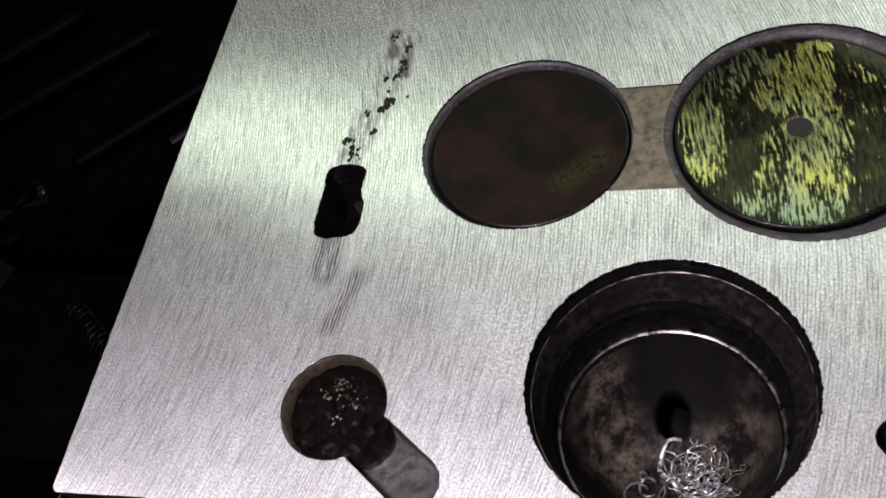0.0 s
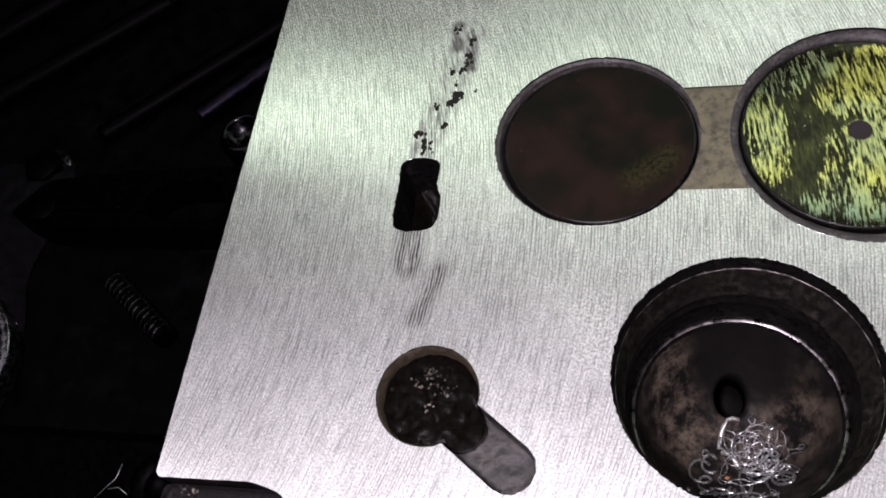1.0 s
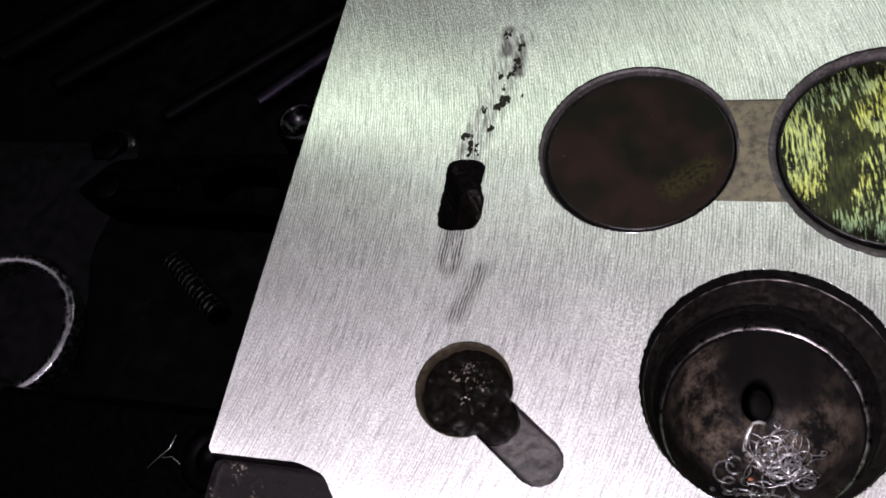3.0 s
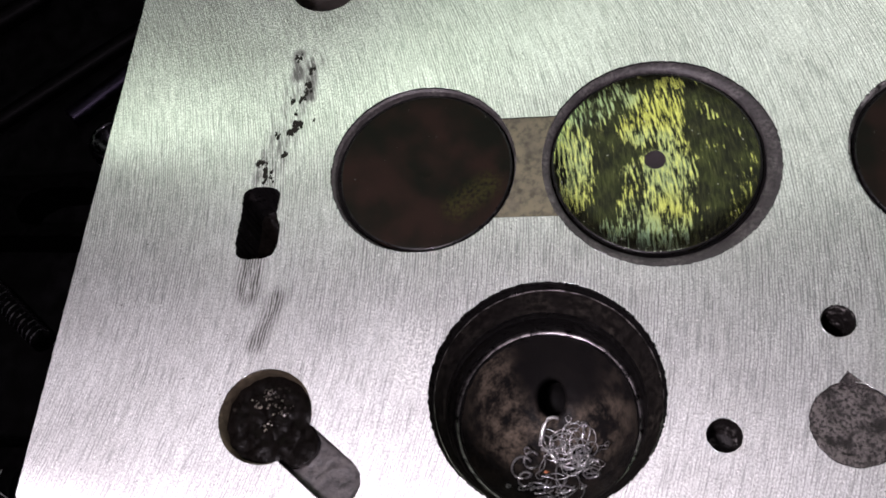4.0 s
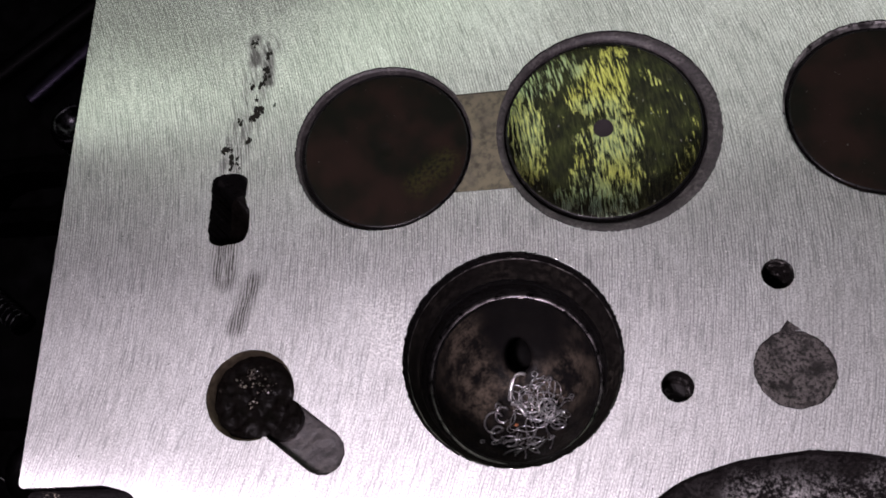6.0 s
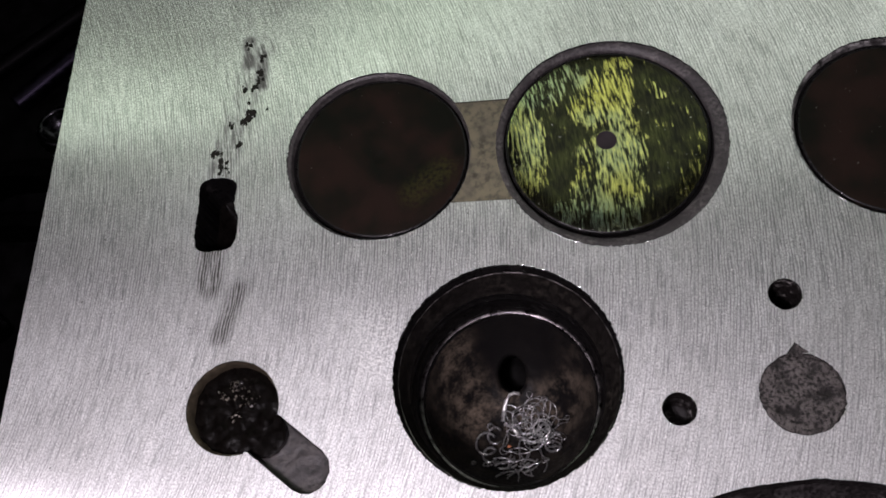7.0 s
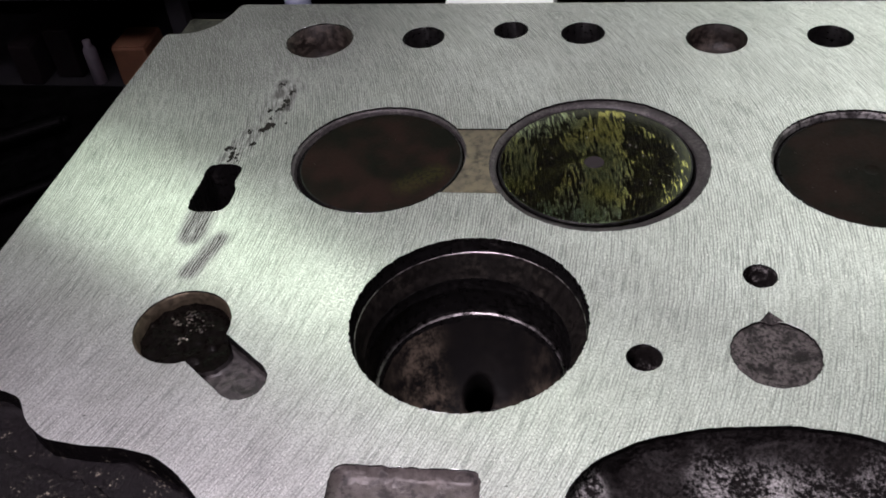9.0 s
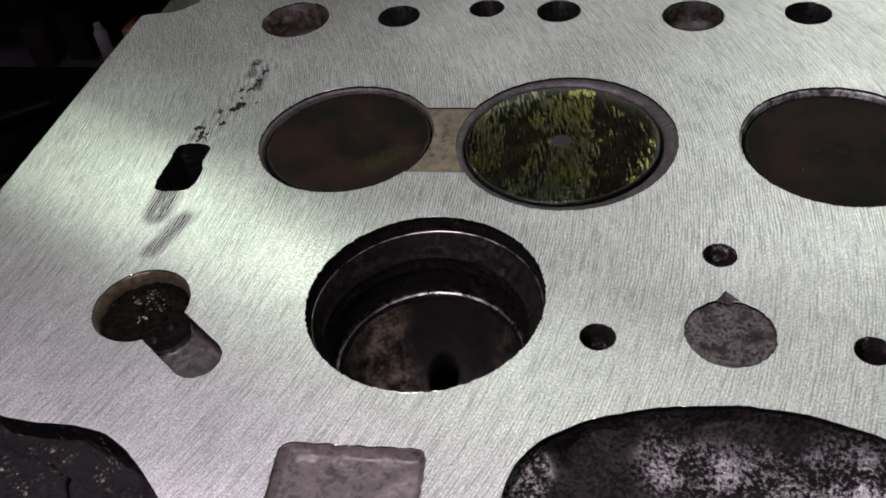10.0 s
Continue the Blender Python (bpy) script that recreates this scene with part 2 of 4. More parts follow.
def floor_patina_material():
    m = Mat("burnt_chamber_floor")
    n, s = m.noise(210, 5, rough=0.65), m.noise(1500, 4)
    x, y, _ = m.split(m.pos)
    zone = m.math("MAXIMUM", capsule(m, x, y, (0.0140, -0.029), (0.0145, -0.042), 0.002, 0.006), m.math("MULTIPLY", capsule(m, x, y, (0.020, -0.041), (0.034, -0.039), 0.002, 0.009), 0.8))
    zone = m.math("MAXIMUM", zone, 0.2)
    zone = m.math("MULTIPLY", zone, m.math("SUBTRACT", 1.0, m.math("MULTIPLY", capsule(m, x, y, (0.0215, -0.027), (0.030, -0.028), 0.003, 0.006), 0.92)))
    f = m.math("MULTIPLY", m.step(m.math("ADD", n, m.math("MULTIPLY", s, 0.35)), 0.54, 0.94), zone)
    m.set(Base_Color=m.mix(f, (0.0040, 0.0036, 0.0037), (0.098, 0.077, 0.058)), Roughness=m.step(s, 0.3, 0.7, 0.38, 0.62), Specular_IOR_Level=0.06)
    m.bump(m.math("ADD", s, f), 0.00003)
    return m.m


def recess_material():
    m = Mat("flaking_recess")
    x, y, _ = m.split(m.pos)
    big, small, tiny = m.noise(190, 4), m.noise(1450, 4, rough=0.65), m.noise(2800, 3)
    zone = m.math("MAXIMUM", capsule(m, x, y, (0.083, -0.084), (0.095, -0.075), 0.004, 0.012), m.math("MULTIPLY", capsule(m, x, y, (0.068, -0.067), (0.100, -0.069), 0.0005, 0.0060), 0.5))
    zone = m.math("MAXIMUM", zone, m.math("MULTIPLY", capsule(m, x, y, (0.0452, -0.080), (0.0485, -0.071), 0.0006, 0.003), 0.7))
    flake = m.math("MULTIPLY", m.step(m.math("ADD", m.math("MULTIPLY", big, 0.5), m.math("MULTIPLY", small, 0.6)), 0.50, 0.64), m.math("ADD", m.math("MULTIPLY", zone, 0.95), 0.02))
    dark = m.mix(m.step(small, 0.3, 0.7), (0.003, 0.0026, 0.0026), (0.012, 0.010, 0.010))
    pale = m.mix(m.step(tiny, 0.35, 0.65), (0.20, 0.19, 0.185), (0.66, 0.64, 0.63))
    m.set(Base_Color=m.mix(flake, dark, pale), Roughness=m.step(small, 0.3, 0.7, 0.45, 0.7), Specular_IOR_Level=m.step(flake, 0.0, 1.0, 0.04, 0.4))
    m.bump(m.math("ADD", small, m.math("MULTIPLY", flake, 0.6)), 0.0005)
    return m.m


DECK = deck_material()
RECESS_SCALE = recess_material()
SOOT = cast_material("sooty_iron", (0.0032, 0.0029, 0.0030), (0.020, 0.018, 0.0175), 0.58, 0.74, 900, 0.36, 0.00008, 0.1, 0.14)
CAST = cast_material("oily_cast_iron", (0.0055, 0.0047, 0.0052), (0.17, 0.15, 0.12), 0.64, 0.70, 1500, 0.5, 0.00018, 0.0, 0.05)
CHIPPED_SOOT = cast_material("chipped_soot", (0.005, 0.0042, 0.004), (0.16, 0.15, 0.145), 0.60, 0.68, 900, 0.5, 0.0003, 0.0, 0.1)
SEAT = cast_material("seat_iron", (0.025, 0.022, 0.0225), (0.075, 0.068, 0.066), 0.50, 0.68, 1300, 0.5, 0.00015, 0.2, 0.3)
SEAT_CHIPPED = cast_material("chipped_seat_iron", (0.03, 0.027, 0.027), (0.26, 0.25, 0.245), 0.45, 0.58, 900, 0.5, 0.0002, 0.5)
# Soot taken near black: shade of valve gaps and throat hole is in it.
GROOVE = plain_material("soot_with_gap_shade", (0.004, 0.0037, 0.0037), 0.7, spec=0.03)
BRIDGE = cast_material("tan_bridge", (0.066, 0.058, 0.042), (0.115, 0.102, 0.064), 0.40, 0.66, 600, 0.5, 0.00006, 0.4)
INTAKE = valve_intake_material()
EXHAUST = valve_exhaust_material()
STEEL = plain_material("polished_steel", (0.075, 0.069, 0.070), 0.33, 1.0, 0.75, 600)
MARK = plain_material("purple_soot", (0.013, 0.0095, 0.011), 0.6, 0, 0.2, 900, spec=0.15)
CHIP_SCALE = cast_material("scale_flakes", (0.014, 0.011, 0.009), (0.16, 0.14, 0.12), 0.46, 0.60, 1400, 0.4, 0.0001, 0.3, 0.4)
BURNT = floor_patina_material()
LIP = plain_material("rubbed_edge", (0.085, 0.078, 0.076), 0.38, 1.0, 0.8, 500)
LEDGE = cast_material("ledge_iron", (0.0050, 0.0043, 0.0040), (0.017, 0.0146, 0.0123), 0.52, 0.72, 700, 0.55, 0.00012, 0.0, 0.03)
# Sludge with deep holes' shade in its near-black; paler specks are painted glints.
SLUDGE_SHADE = cast_material("sludge_and_shade", (0.0020, 0.0016, 0.0014), (0.055, 0.049, 0.042), 0.66, 0.76, 900, 0.3, 0.00012, 0.0, 0.02)
GROOVE_GREY = cast_material("grey_groove", (0.017, 0.0148, 0.0148), (0.046, 0.041, 0.039), 0.48, 0.66, 800, 0.55, 0.00015, 0.3)
PLUG = cast_material("scuffed_plug", (0.010, 0.0085, 0.0082), (0.072, 0.064, 0.061), 0.47, 0.60, 1500, 0.55, 0.0004, 0.05, 0.12)
POCKET_SCALE = cast_material("scaled_pocket", (0.070, 0.060, 0.057), (0.020, 0.017, 0.017), 0.52, 0.62, 700, 0.45, 0.0002, 0.1, 0.25)
RUST = cast_material("rusty_bore", (0.010, 0.0068, 0.0052), (0.062, 0.049, 0.039), 0.52, 0.70, 500, 0.55, 0.0003, 0.2)
BRASS = plain_material("tarnished_brass", (0.085, 0.068, 0.047), 0.5, 0.8, 0.3, 900)
SWARF = plain_material("steel_swarf", (0.36, 0.355, 0.36), 0.32, 0.9, 0.15, 2000)
HOOK = plain_material("bright_shaving", (0.66, 0.65, 0.64), 0.4, 0.8, 0.2, 1500)
RUST_CHIP = plain_material("orange_rust", (0.15, 0.045, 0.012), 0.6)
PIT = plain_material("corrosion_black", (0.008, 0.0075, 0.006), 0.7, 0, 0.4, 3000, spec=0.08)
FLANGE = cast_material("oily_flange", (0.022, 0.022, 0.018), (0.060, 0.058, 0.045), 0.56, 0.70, 600, 0.45, 0.0002, 0.3)
# Bench, dark steel and rag: shade beside the head is in these near-black colours.
BENCH = cast_material("shade_dark_bench", (0.0005, 0.00045, 0.0005), (0.0016, 0.0015, 0.0017), 0.5, 0.7, 120, 0.6, 0.0003, 0.0, 0.015)
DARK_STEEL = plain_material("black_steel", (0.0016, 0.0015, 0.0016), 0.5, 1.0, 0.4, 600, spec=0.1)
DIM_STEEL = plain_material("dim_steel", (0.15, 0.145, 0.16), 0.25, 1.0, 0.3, 500)
# Lit copy of the dark steel: one rod's violet sheen is in the colour.
SHEEN_STEEL = plain_material("violet_sheen_steel", (0.0045, 0.0038, 0.006), 0.38, 1.0, 0.4, 500)
CAP_STEEL = plain_material("dark_chrome", (0.012, 0.0115, 0.013), 0.22, 1.0, 0.2, 500)
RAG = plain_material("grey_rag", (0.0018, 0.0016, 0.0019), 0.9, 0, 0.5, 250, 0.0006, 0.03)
WALL = plain_material("dark_wall_paint", (0.05, 0.046, 0.052), 0.8, 0, 0.2, 20, 0.001)
SHELF = plain_material("grey_shelf_board", (0.042, 0.038, 0.046), 0.7, 0, 0.3, 30, 0.0005)
ORANGE = plain_material("orange_carton", (0.46, 0.21, 0.13), 0.7, 0, 0.12, 40)
WHITE = plain_material("white_plastic", (0.78, 0.78, 0.80), 0.5, 0, 0.05, 60)
PINKISH = plain_material("pale_plastic", (0.42, 0.36, 0.44), 0.5, 0, 0.1, 60)
BLUE = plain_material("slate_plastic", (0.13, 0.14, 0.20), 0.5, 0, 0.1, 60)
MAROON = plain_material("maroon_board", (0.018, 0.009, 0.013), 0.7, 0, 0.2, 60)


def glow_material(name, strength, colour=PANEL_COLOUR):
    m = Mat(name)
    m.set(Base_Color=(0.8, 0.8, 0.8, 1), Emission_Color=colour, Emission_Strength=strength)
    return m.m


# Glow of unseen panels, added for the reflections in deck and valve.
GLOW = glow_material("added_side_glow", PANEL_STRENGTH)
GLOW_CEILING = glow_material("added_ceiling_glow", CEILING_STRENGTH, (1.0, 0.93, 1.0, 1))
GLOW_LOW = glow_material("added_low_glow", LOW_STRENGTH, (0.90, 1.0, 0.87, 1))
GLOW_FOOT = glow_material("added_foot_glow", FOOT_STRENGTH, (0.90, 1.0, 0.87, 1))
GLOW_BACK = glow_material("added_back_glow", BACK_STRENGTH, (0.84, 1.0, 0.79, 1))

# ---- plan of the deck, in millimetres ----
def circle(cx, cy, r, n=96, rough=0.05, seed=0.0):
    out = []
    for i in range(n):
        a = 2 * math.pi * i / n
        rr = r + rough * 2 * (noise.noise((cx + 40 * math.cos(a), cy + 40 * math.sin(a), seed)))
        out.append((cx + rr * math.cos(a), cy + rr * math.sin(a)))
    return out


def rounded(points, r, n=6):
    """A closed outline with its corners rounded by r."""
    out = []
    k = len(points)
    for i in range(k):
        p0, p1, p2 = (Vector(points[(i + j) % k]) for j in (-1, 0, 1))
        d0, d2 = (p0 - p1), (p2 - p1)
        rr = min(r, d0.length * 0.45, d2.length * 0.45)
        a, b = p1 + d0.normalized() * rr, p1 + d2.normalized() * rr
        for j in range(n + 1):
            t = j / n
            q = a * (1 - t) ** 2 + p1 * 2 * t * (1 - t) + b * t ** 2
            out.append((q.x, q.y))
    return out


def ragged(points, step=0.8, rough=0.06):
    """The outline in short steps, with the small unevenness of a cut edge."""
    out = []
    for a, b in zip(points, points[1:] + points[:1]):
        n = max(1, int(math.dist(a, b) / step))
        for i in range(n):
            x, y = a[0] + (b[0] - a[0]) * i / n, a[1] + (b[1] - a[1]) * i / n
            out.append((x + rough * noise.noise((x * 1.3, y * 1.3, 3)), y + rough * noise.noise((x * 1.3, y * 1.3, 7))))
    return out


def inside(p, poly):
    x, y = p
    hit = False
    for (x0, y0), (x1, y1) in zip(poly, poly[1:] + poly[:1]):
        if (y0 > y) != (y1 > y) and x < x0 + (y - y0) / (y1 - y0) * (x1 - x0):
            hit = not hit
    return hit


OUTLINE = ragged(
    rounded([(-74.7, -63.0), (-56, -62.6), (-50.3, -64.2), (-46.5, -69.2), (-41.8, -72.2), (-35.0, -72.9), (-27.6, -72.8), (-21.5, -73.7), (-16.3, -76.6), (-11.8, -80.3),
             (-7.3, -84.6), (0, -92), (6, -101), (9, -128), (185, -128), (185, 77.6), (-56.0, 77.6), (-57.0, 72), (-59.4, 66.0), (-64.2, 61.8), (-72.8, 60.6)], 1.6), 1.2, 0.10)
EXH, EXH_R = (-1.15, 7.55), 19.5
INT, INT_R = (46.72, 8.26), 23.27
EXH2 = (101.7, 8.7)
CHM, CHM_R = (25.36, -39.54), 21.58
RND, RND_R = (-27.22, -45.46), 9.2
TAIL = [(RND[0] + 0.798 * a - 0.602 * -b, RND[1] - 0.602 * a + 0.798 * b) for a, b in
        [(4, -4.5), (19.6, -4.45), (21.4, -4.0), (22.9, -2.85), (23.7, -1.2), (23.8, 0.4), (23.2, 2.35), (21.7, 3.9), (19.6, 4.45), (4, 4.5)]]
SLOT = rounded([(-39.2, 2.4), (-36.9, 3.6), (-33.0, 3.5), (-31.0, 2.2), (-31.2, -3.2), (-30.0, -5.6), (-29.9, -10.0), (-30.9, -12.8), (-36.5, -13.3), (-38.6, -12.5), (-39.2, -9.5), (-38.9, -3.4)], 1.3)
POCKET = rounded([(8.2, -72.3), (32.0, -71.5), (32.7, -98.0), (9.6, -98.0)], 2.6)
RECESS = rounded([(43.8, -81), (44.6, -74.0), (48.0, -68.6), (56.0, -63.4), (66.4, -60.2), (79, -58.7), (89, -59.6), (98.7, -62.8), (112, -70), (122, -84), (118, -104), (80, -112), (50, -106)], 3.0)
STRIP = [(12, 18.6), (30, 19.0), (30, -4.1), (12, -4.4)]
SMALL = [("bolt_hole", (76.8, -25.5), 3.07, 14), ("bolt_hole", (56.3, -46.6), 3.07, 8), ("bolt_hole", (99.6, -46.05), 3.05, 8),
         ("water_hole", (-27.7, 57.85), 9.0, 12), ("stud_hole", (0.0, 59.3), 5.57, 22), ("oil_hole", (22.5, 63.05), 4.52, 22),
         ("stud_hole", (41.0, 61.5), 5.55, 22), ("water_hole", (73.8, 58.9), 7.4, 7), ("stud_hole", (100.5, 59.9), 5.4, 22)]
PLUG_AT, PLUG_R = (77.75, -44.05), 7.44

HOLES = [(circle(*EXH, EXH_R, 240, 0.13), 1.1), (circle(*INT, INT_R, 280, 0.13), 1.1), (circle(*EXH2, 19.8, 240, 0.16), 1.6), (circle(*CHM, CHM_R, 320, 0.17), 1.3),
         (circle(*RND, RND_R, 90), 7.0), (ragged(TAIL, 0.8), 3.4), (ragged(SLOT, 0.5, 0.2), 16.0), (ragged(POCKET, 0.8, 0.25), 2.0), (ragged(RECESS, 0.9, 0.14), 3.0),
         (STRIP, 0.35), (circle(*PLUG_AT, PLUG_R, 72, 0.14), 1.3)] + [(circle(*c, r, 56, 0.06), d) for _, c, r, d in SMALL]


def deck_mesh():
    from_points, edges = [], []
    for poly in [OUTLINE] + [h for h, _ in HOLES]:
        n = len(from_points)
        from_points += [Vector(p) for p in poly]
        edges += [(n + i, n + (i + 1) % len(poly)) for i in range(len(poly))]
    verts, _, faces, *_ = delaunay_2d_cdt(from_points, edges, [], 1, 1e-4)
    keep = []
    for f in faces:
        c = sum((verts[i] for i in f), Vector((0, 0))) / len(f)
        if inside(c, OUTLINE) and not any(inside(c, h) for h, _ in HOLES):
            keep.append(f)
    bm = bmesh.new()
    vs = [bm.verts.new((v.x / 1000, v.y / 1000, 0)) for v in verts]
    for f in keep:
        bm.faces.new([vs[i] for i in f])
    bmesh.ops.recalc_face_normals(bm, faces=bm.faces)
    if sum(f.normal.z for f in bm.faces) < 0:
        bmesh.ops.reverse_faces(bm, faces=bm.faces)
    for v in [v for v in bm.verts if not v.link_faces]:
        bm.verts.remove(v)
    # walls below every edge of the sheet: as deep as the hole that it bounds, or down to the bench
    low = {}
    rim = [e for e in bm.edges if len(e.link_faces) == 1]
    for e in rim:
        a, b = e.verts
        f = e.link_faces[0]
        mid = (a.co + b.co) / 2
        side = (b.co - a.co).cross(Vector((0, 0, 1)))
        if side.dot(f.calc_center_median() - mid) > 0:
            side = -side
        probe = (mid + side.normalized() * 0.00008) * 1000
        deep = max([d for h, d in HOLES if inside((probe.x, probe.y), h)], default=74.5)
        quad = []
        for v in (a, b):
            key = (v, deep)
            if key not in low:
                low[key] = bm.verts.new((v.co.x, v.co.y, -deep / 1000))
            quad.append(low[key])
        w = bm.faces.new((a, b, quad[1], quad[0]))
        w.normal_update()
        if w.normal.dot(side) < 0:
            w.normal_flip()
        w.material_index = 2 if deep == 74.5 else 1
    return bm


def bowl(outline, centre, levels, lumps=0.0, scale=1.0, seed=0.0):
    """A sunk surface: the outline drawn in towards centre level by level; levels are (share of the outline, depth in mm)."""
    bm = bmesh.new()
    rings = []
    fine = [levels[0]]
    for (s0, d0), (s1, d1) in zip(levels, levels[1:]):
        fine += [(s0 + (s1 - s0) * k / 4, d0 + (d1 - d0) * k / 4) for k in (1, 2, 3, 4)]
    fine += [(fine[-1][0] * k, fine[-1][1]) for k in (0.66, 0.33)]
    for share, depth in fine:
        ring = []
        for x, y in outline:
            px, py = centre[0] + (x - centre[0]) * share, centre[1] + (y - centre[1]) * share
            z = -depth + lumps * noise.fractal((px * scale, py * scale, seed), 1.0, 2.0, 3) * (1 if share < 0.995 else 0.0)
            ring.append(bm.verts.new((px / 1000, py / 1000, z / 1000)))
        rings.append(ring)
    for a, b in zip(rings, rings[1:]):
        for i in range(len(a)):
            j = (i + 1) % len(a)
            bm.faces.new((a[i], a[j], b[j], b[i]))
    bm.faces.new(rings[-1])
    bmesh.ops.triangulate(bm, faces=[f for f in bm.faces if len(f.verts) > 4])
    return smooth(bm, 85)


def lathe(profile, centre=(0, 0), n=96, close=False, jitter=0.0):
    """A turned shape in mm: profile of (radius, z) from the outside in."""
    bm = bmesh.new()
    rings = []
    for r, z in profile:
        ring = []
        for i in range(n):
            a = 2 * math.pi * i / n
            rr = r + jitter * noise.noise((6 * math.cos(a) + r, 6 * math.sin(a), z))
            ring.append(bm.verts.new(((centre[0] + rr * math.cos(a)) / 1000, (centre[1] + rr * math.sin(a)) / 1000, z / 1000)))
        rings.append(ring)
    for a, b in zip(rings, rings[1:]):
        for i in range(n):
            j = (i + 1) % n
            bm.faces.new((a[i], a[j], b[j], b[i]))
    if close:
        bm.faces.new(rings[-1])
    return smooth(bm, 35)


def box(x0, y0, z0, x1, y1, z1, bevel=0.0):
    """A box in metres with bevelled edges."""
    bm = bmesh.new()
    bmesh.ops.create_cube(bm, size=1, matrix=Matrix.LocRotScale(((x0 + x1) / 2, (y0 + y1) / 2, (z0 + z1) / 2), None, (x1 - x0, y1 - y0, z1 - z0)))
    if bevel:
        bmesh.ops.bevel(bm, geom=bm.edges[:], offset=bevel, segments=2, affect="EDGES", profile=0.5)
    return bm


def tube(bm, points, radius, sides=5):
    """A round wire along points (metres)."""
    rings = []
    for i, p in enumerate(points):
        d = (Vector(points[min(i + 1, len(points) - 1)]) - Vector(points[max(i - 1, 0)])).normalized()
        s = d.orthogonal().normalized()
        t = d.cross(s)
        rings.append([bm.verts.new(Vector(p) + radius * (s * math.cos(2 * math.pi * k / sides) + t * math.sin(2 * math.pi * k / sides))) for k in range(sides)])
    for a, b in zip(rings, rings[1:]):
        for k in range(sides):
            l = (k + 1) % sides
            f = bm.faces.new((a[k], a[l], b[l], b[k]))
            f.smooth = True
    bm.faces.new(rings[0][::-1])
    bm.faces.new(rings[-1])


# ---- the room ----
def slab(name, x0, y0, z0, x1, y1, z1, material, label, category):
    ob = part(name, box(x0, y0, z0, x1, y1, z1), material, None)
    return tagged(ob, label, category, kind="structure")


slab("floor", -2.2, -2.2, -1.05, 2.2, 2.2, -0.95, WALL, "dark workshop floor in shade", "floor")
slab("ceiling", -2.2, -2.2, 1.6, 2.2, 2.2, 1.7, WALL, "dark workshop ceiling", "ceiling")
slab("wall_north", -2.2, 2.1, -0.95, 2.2, 2.2, 1.6, WALL, "dark painted workshop wall", "wall")
slab("wall_south", -2.2, -2.2, -0.95, 2.2, -2.1, 1.6, WALL, "dark painted workshop wall", "wall")
slab("wall_east", 2.1, -2.1, -0.95, 2.2, 2.1, 1.6, WALL, "dark painted workshop wall", "wall")
slab("wall_west", -2.2, -2.1, -0.95, -2.1, 2.1, 1.6, WALL, "dark painted workshop wall", "wall")

# Unseen overhead panel, added to brighten the near left of the deck.
luminaire = thing("added_ceiling_light", "added unseen cool white ceiling panel over the bench", "ceiling light", (-0.45, -0.08, 1.6))
part("diffuser", box(-0.9, -0.38, -0.06, 0.9, 0.47, -0.04, 0.004), GLOW_CEILING, luminaire, "glowing cool white diffuser")
part("housing", box(-0.92, -0.4, -0.04, 0.92, 0.49, 0.0, 0.004), SHELF, luminaire, "grey metal housing")

BENCH_Z = -0.0745
bench = thing("workbench", "oily workbench under the cylinder head, near-black for its shade", "workbench", (0, 0, BENCH_Z))


def bench_part(name, dims):
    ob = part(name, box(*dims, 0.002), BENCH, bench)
    ob.location = (0, 0, -BENCH_Z)
    return ob


bench_part("worktop", (-0.55, -0.6, -0.112, 0.6, 0.152, BENCH_Z - 0.0001))
for lx in (-0.5, 0.5):
    for ly in (-0.54, 0.1):
        bench_part("leg", (lx - 0.025, ly - 0.025, -0.95, lx + 0.025, ly + 0.025, -0.112))

# ---- the cylinder head ----
head = thing("cylinder_head", "freshly milled iron diesel cylinder head lying face up on the bench", "engine part")
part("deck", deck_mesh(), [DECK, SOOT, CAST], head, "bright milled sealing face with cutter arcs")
part("casting_shelf", bowl(rounded([(-74.4, -63.2), (-49, -63.0), (-45, -69), (-28, -72.3), (-13, -78.5), (0, -91), (10, -128), (-74.4, -128)], 2), (-35, -95),
                           [(1.0, 3.2), (0.985, 4.4), (0.9, 4.8), (0.6, 5.2), (0.3, 5.0)], 0.5, 0.3), CAST, head, "oily black casting step with rust specks")
part("casting_pad", bowl(ragged(rounded([(-58, -69), (-47, -74), (-33, -77.5), (-27, -79.5), (-23.5, -86), (-20, -100), (-58, -100)], 1.5), 0.9, 0.9), (-40, -87),
                         [(1.0, 4.6), (0.99, 3.6), (0.9, 3.4), (0.5, 3.4)], 0.2, 0.6), CAST, head, "dark flaking pad")
part("corner_flange", box(-0.0728, 0.0604, -0.016, -0.0555, 0.0776, -0.0042, 0.0008), FLANGE, head, "olive oily corner flange")


def seat(centre, r, inner, material, c2=None):
    bm = lathe([(r + 0.6, -0.5), (r - 0.5, -0.62), (inner + 0.85, -0.95), (inner + 0.6, -1.7)], centre, 120, jitter=0.12)
    if c2:
        for v in bm.verts:
            d = math.hypot(v.co.x * 1000 - centre[0], v.co.y * 1000 - centre[1])
            k = min(1, max(0, (r - d) / (r - inner)))
            v.co.x += k * (c2[0] - centre[0]) / 1000
            v.co.y += k * (c2[1] - centre[1]) / 1000
    return part("valve_seat", bm, material, head, "dark iron valve seat ring")


INT_V, INT_VR = (45.9, 8.6), 20.5
EXH_V, EXH_VR = (-0.6, 7.1), 18.1
seat(EXH, EXH_R, EXH_VR, SEAT, EXH_V)
seat(INT, INT_R, INT_VR, SEAT, INT_V)
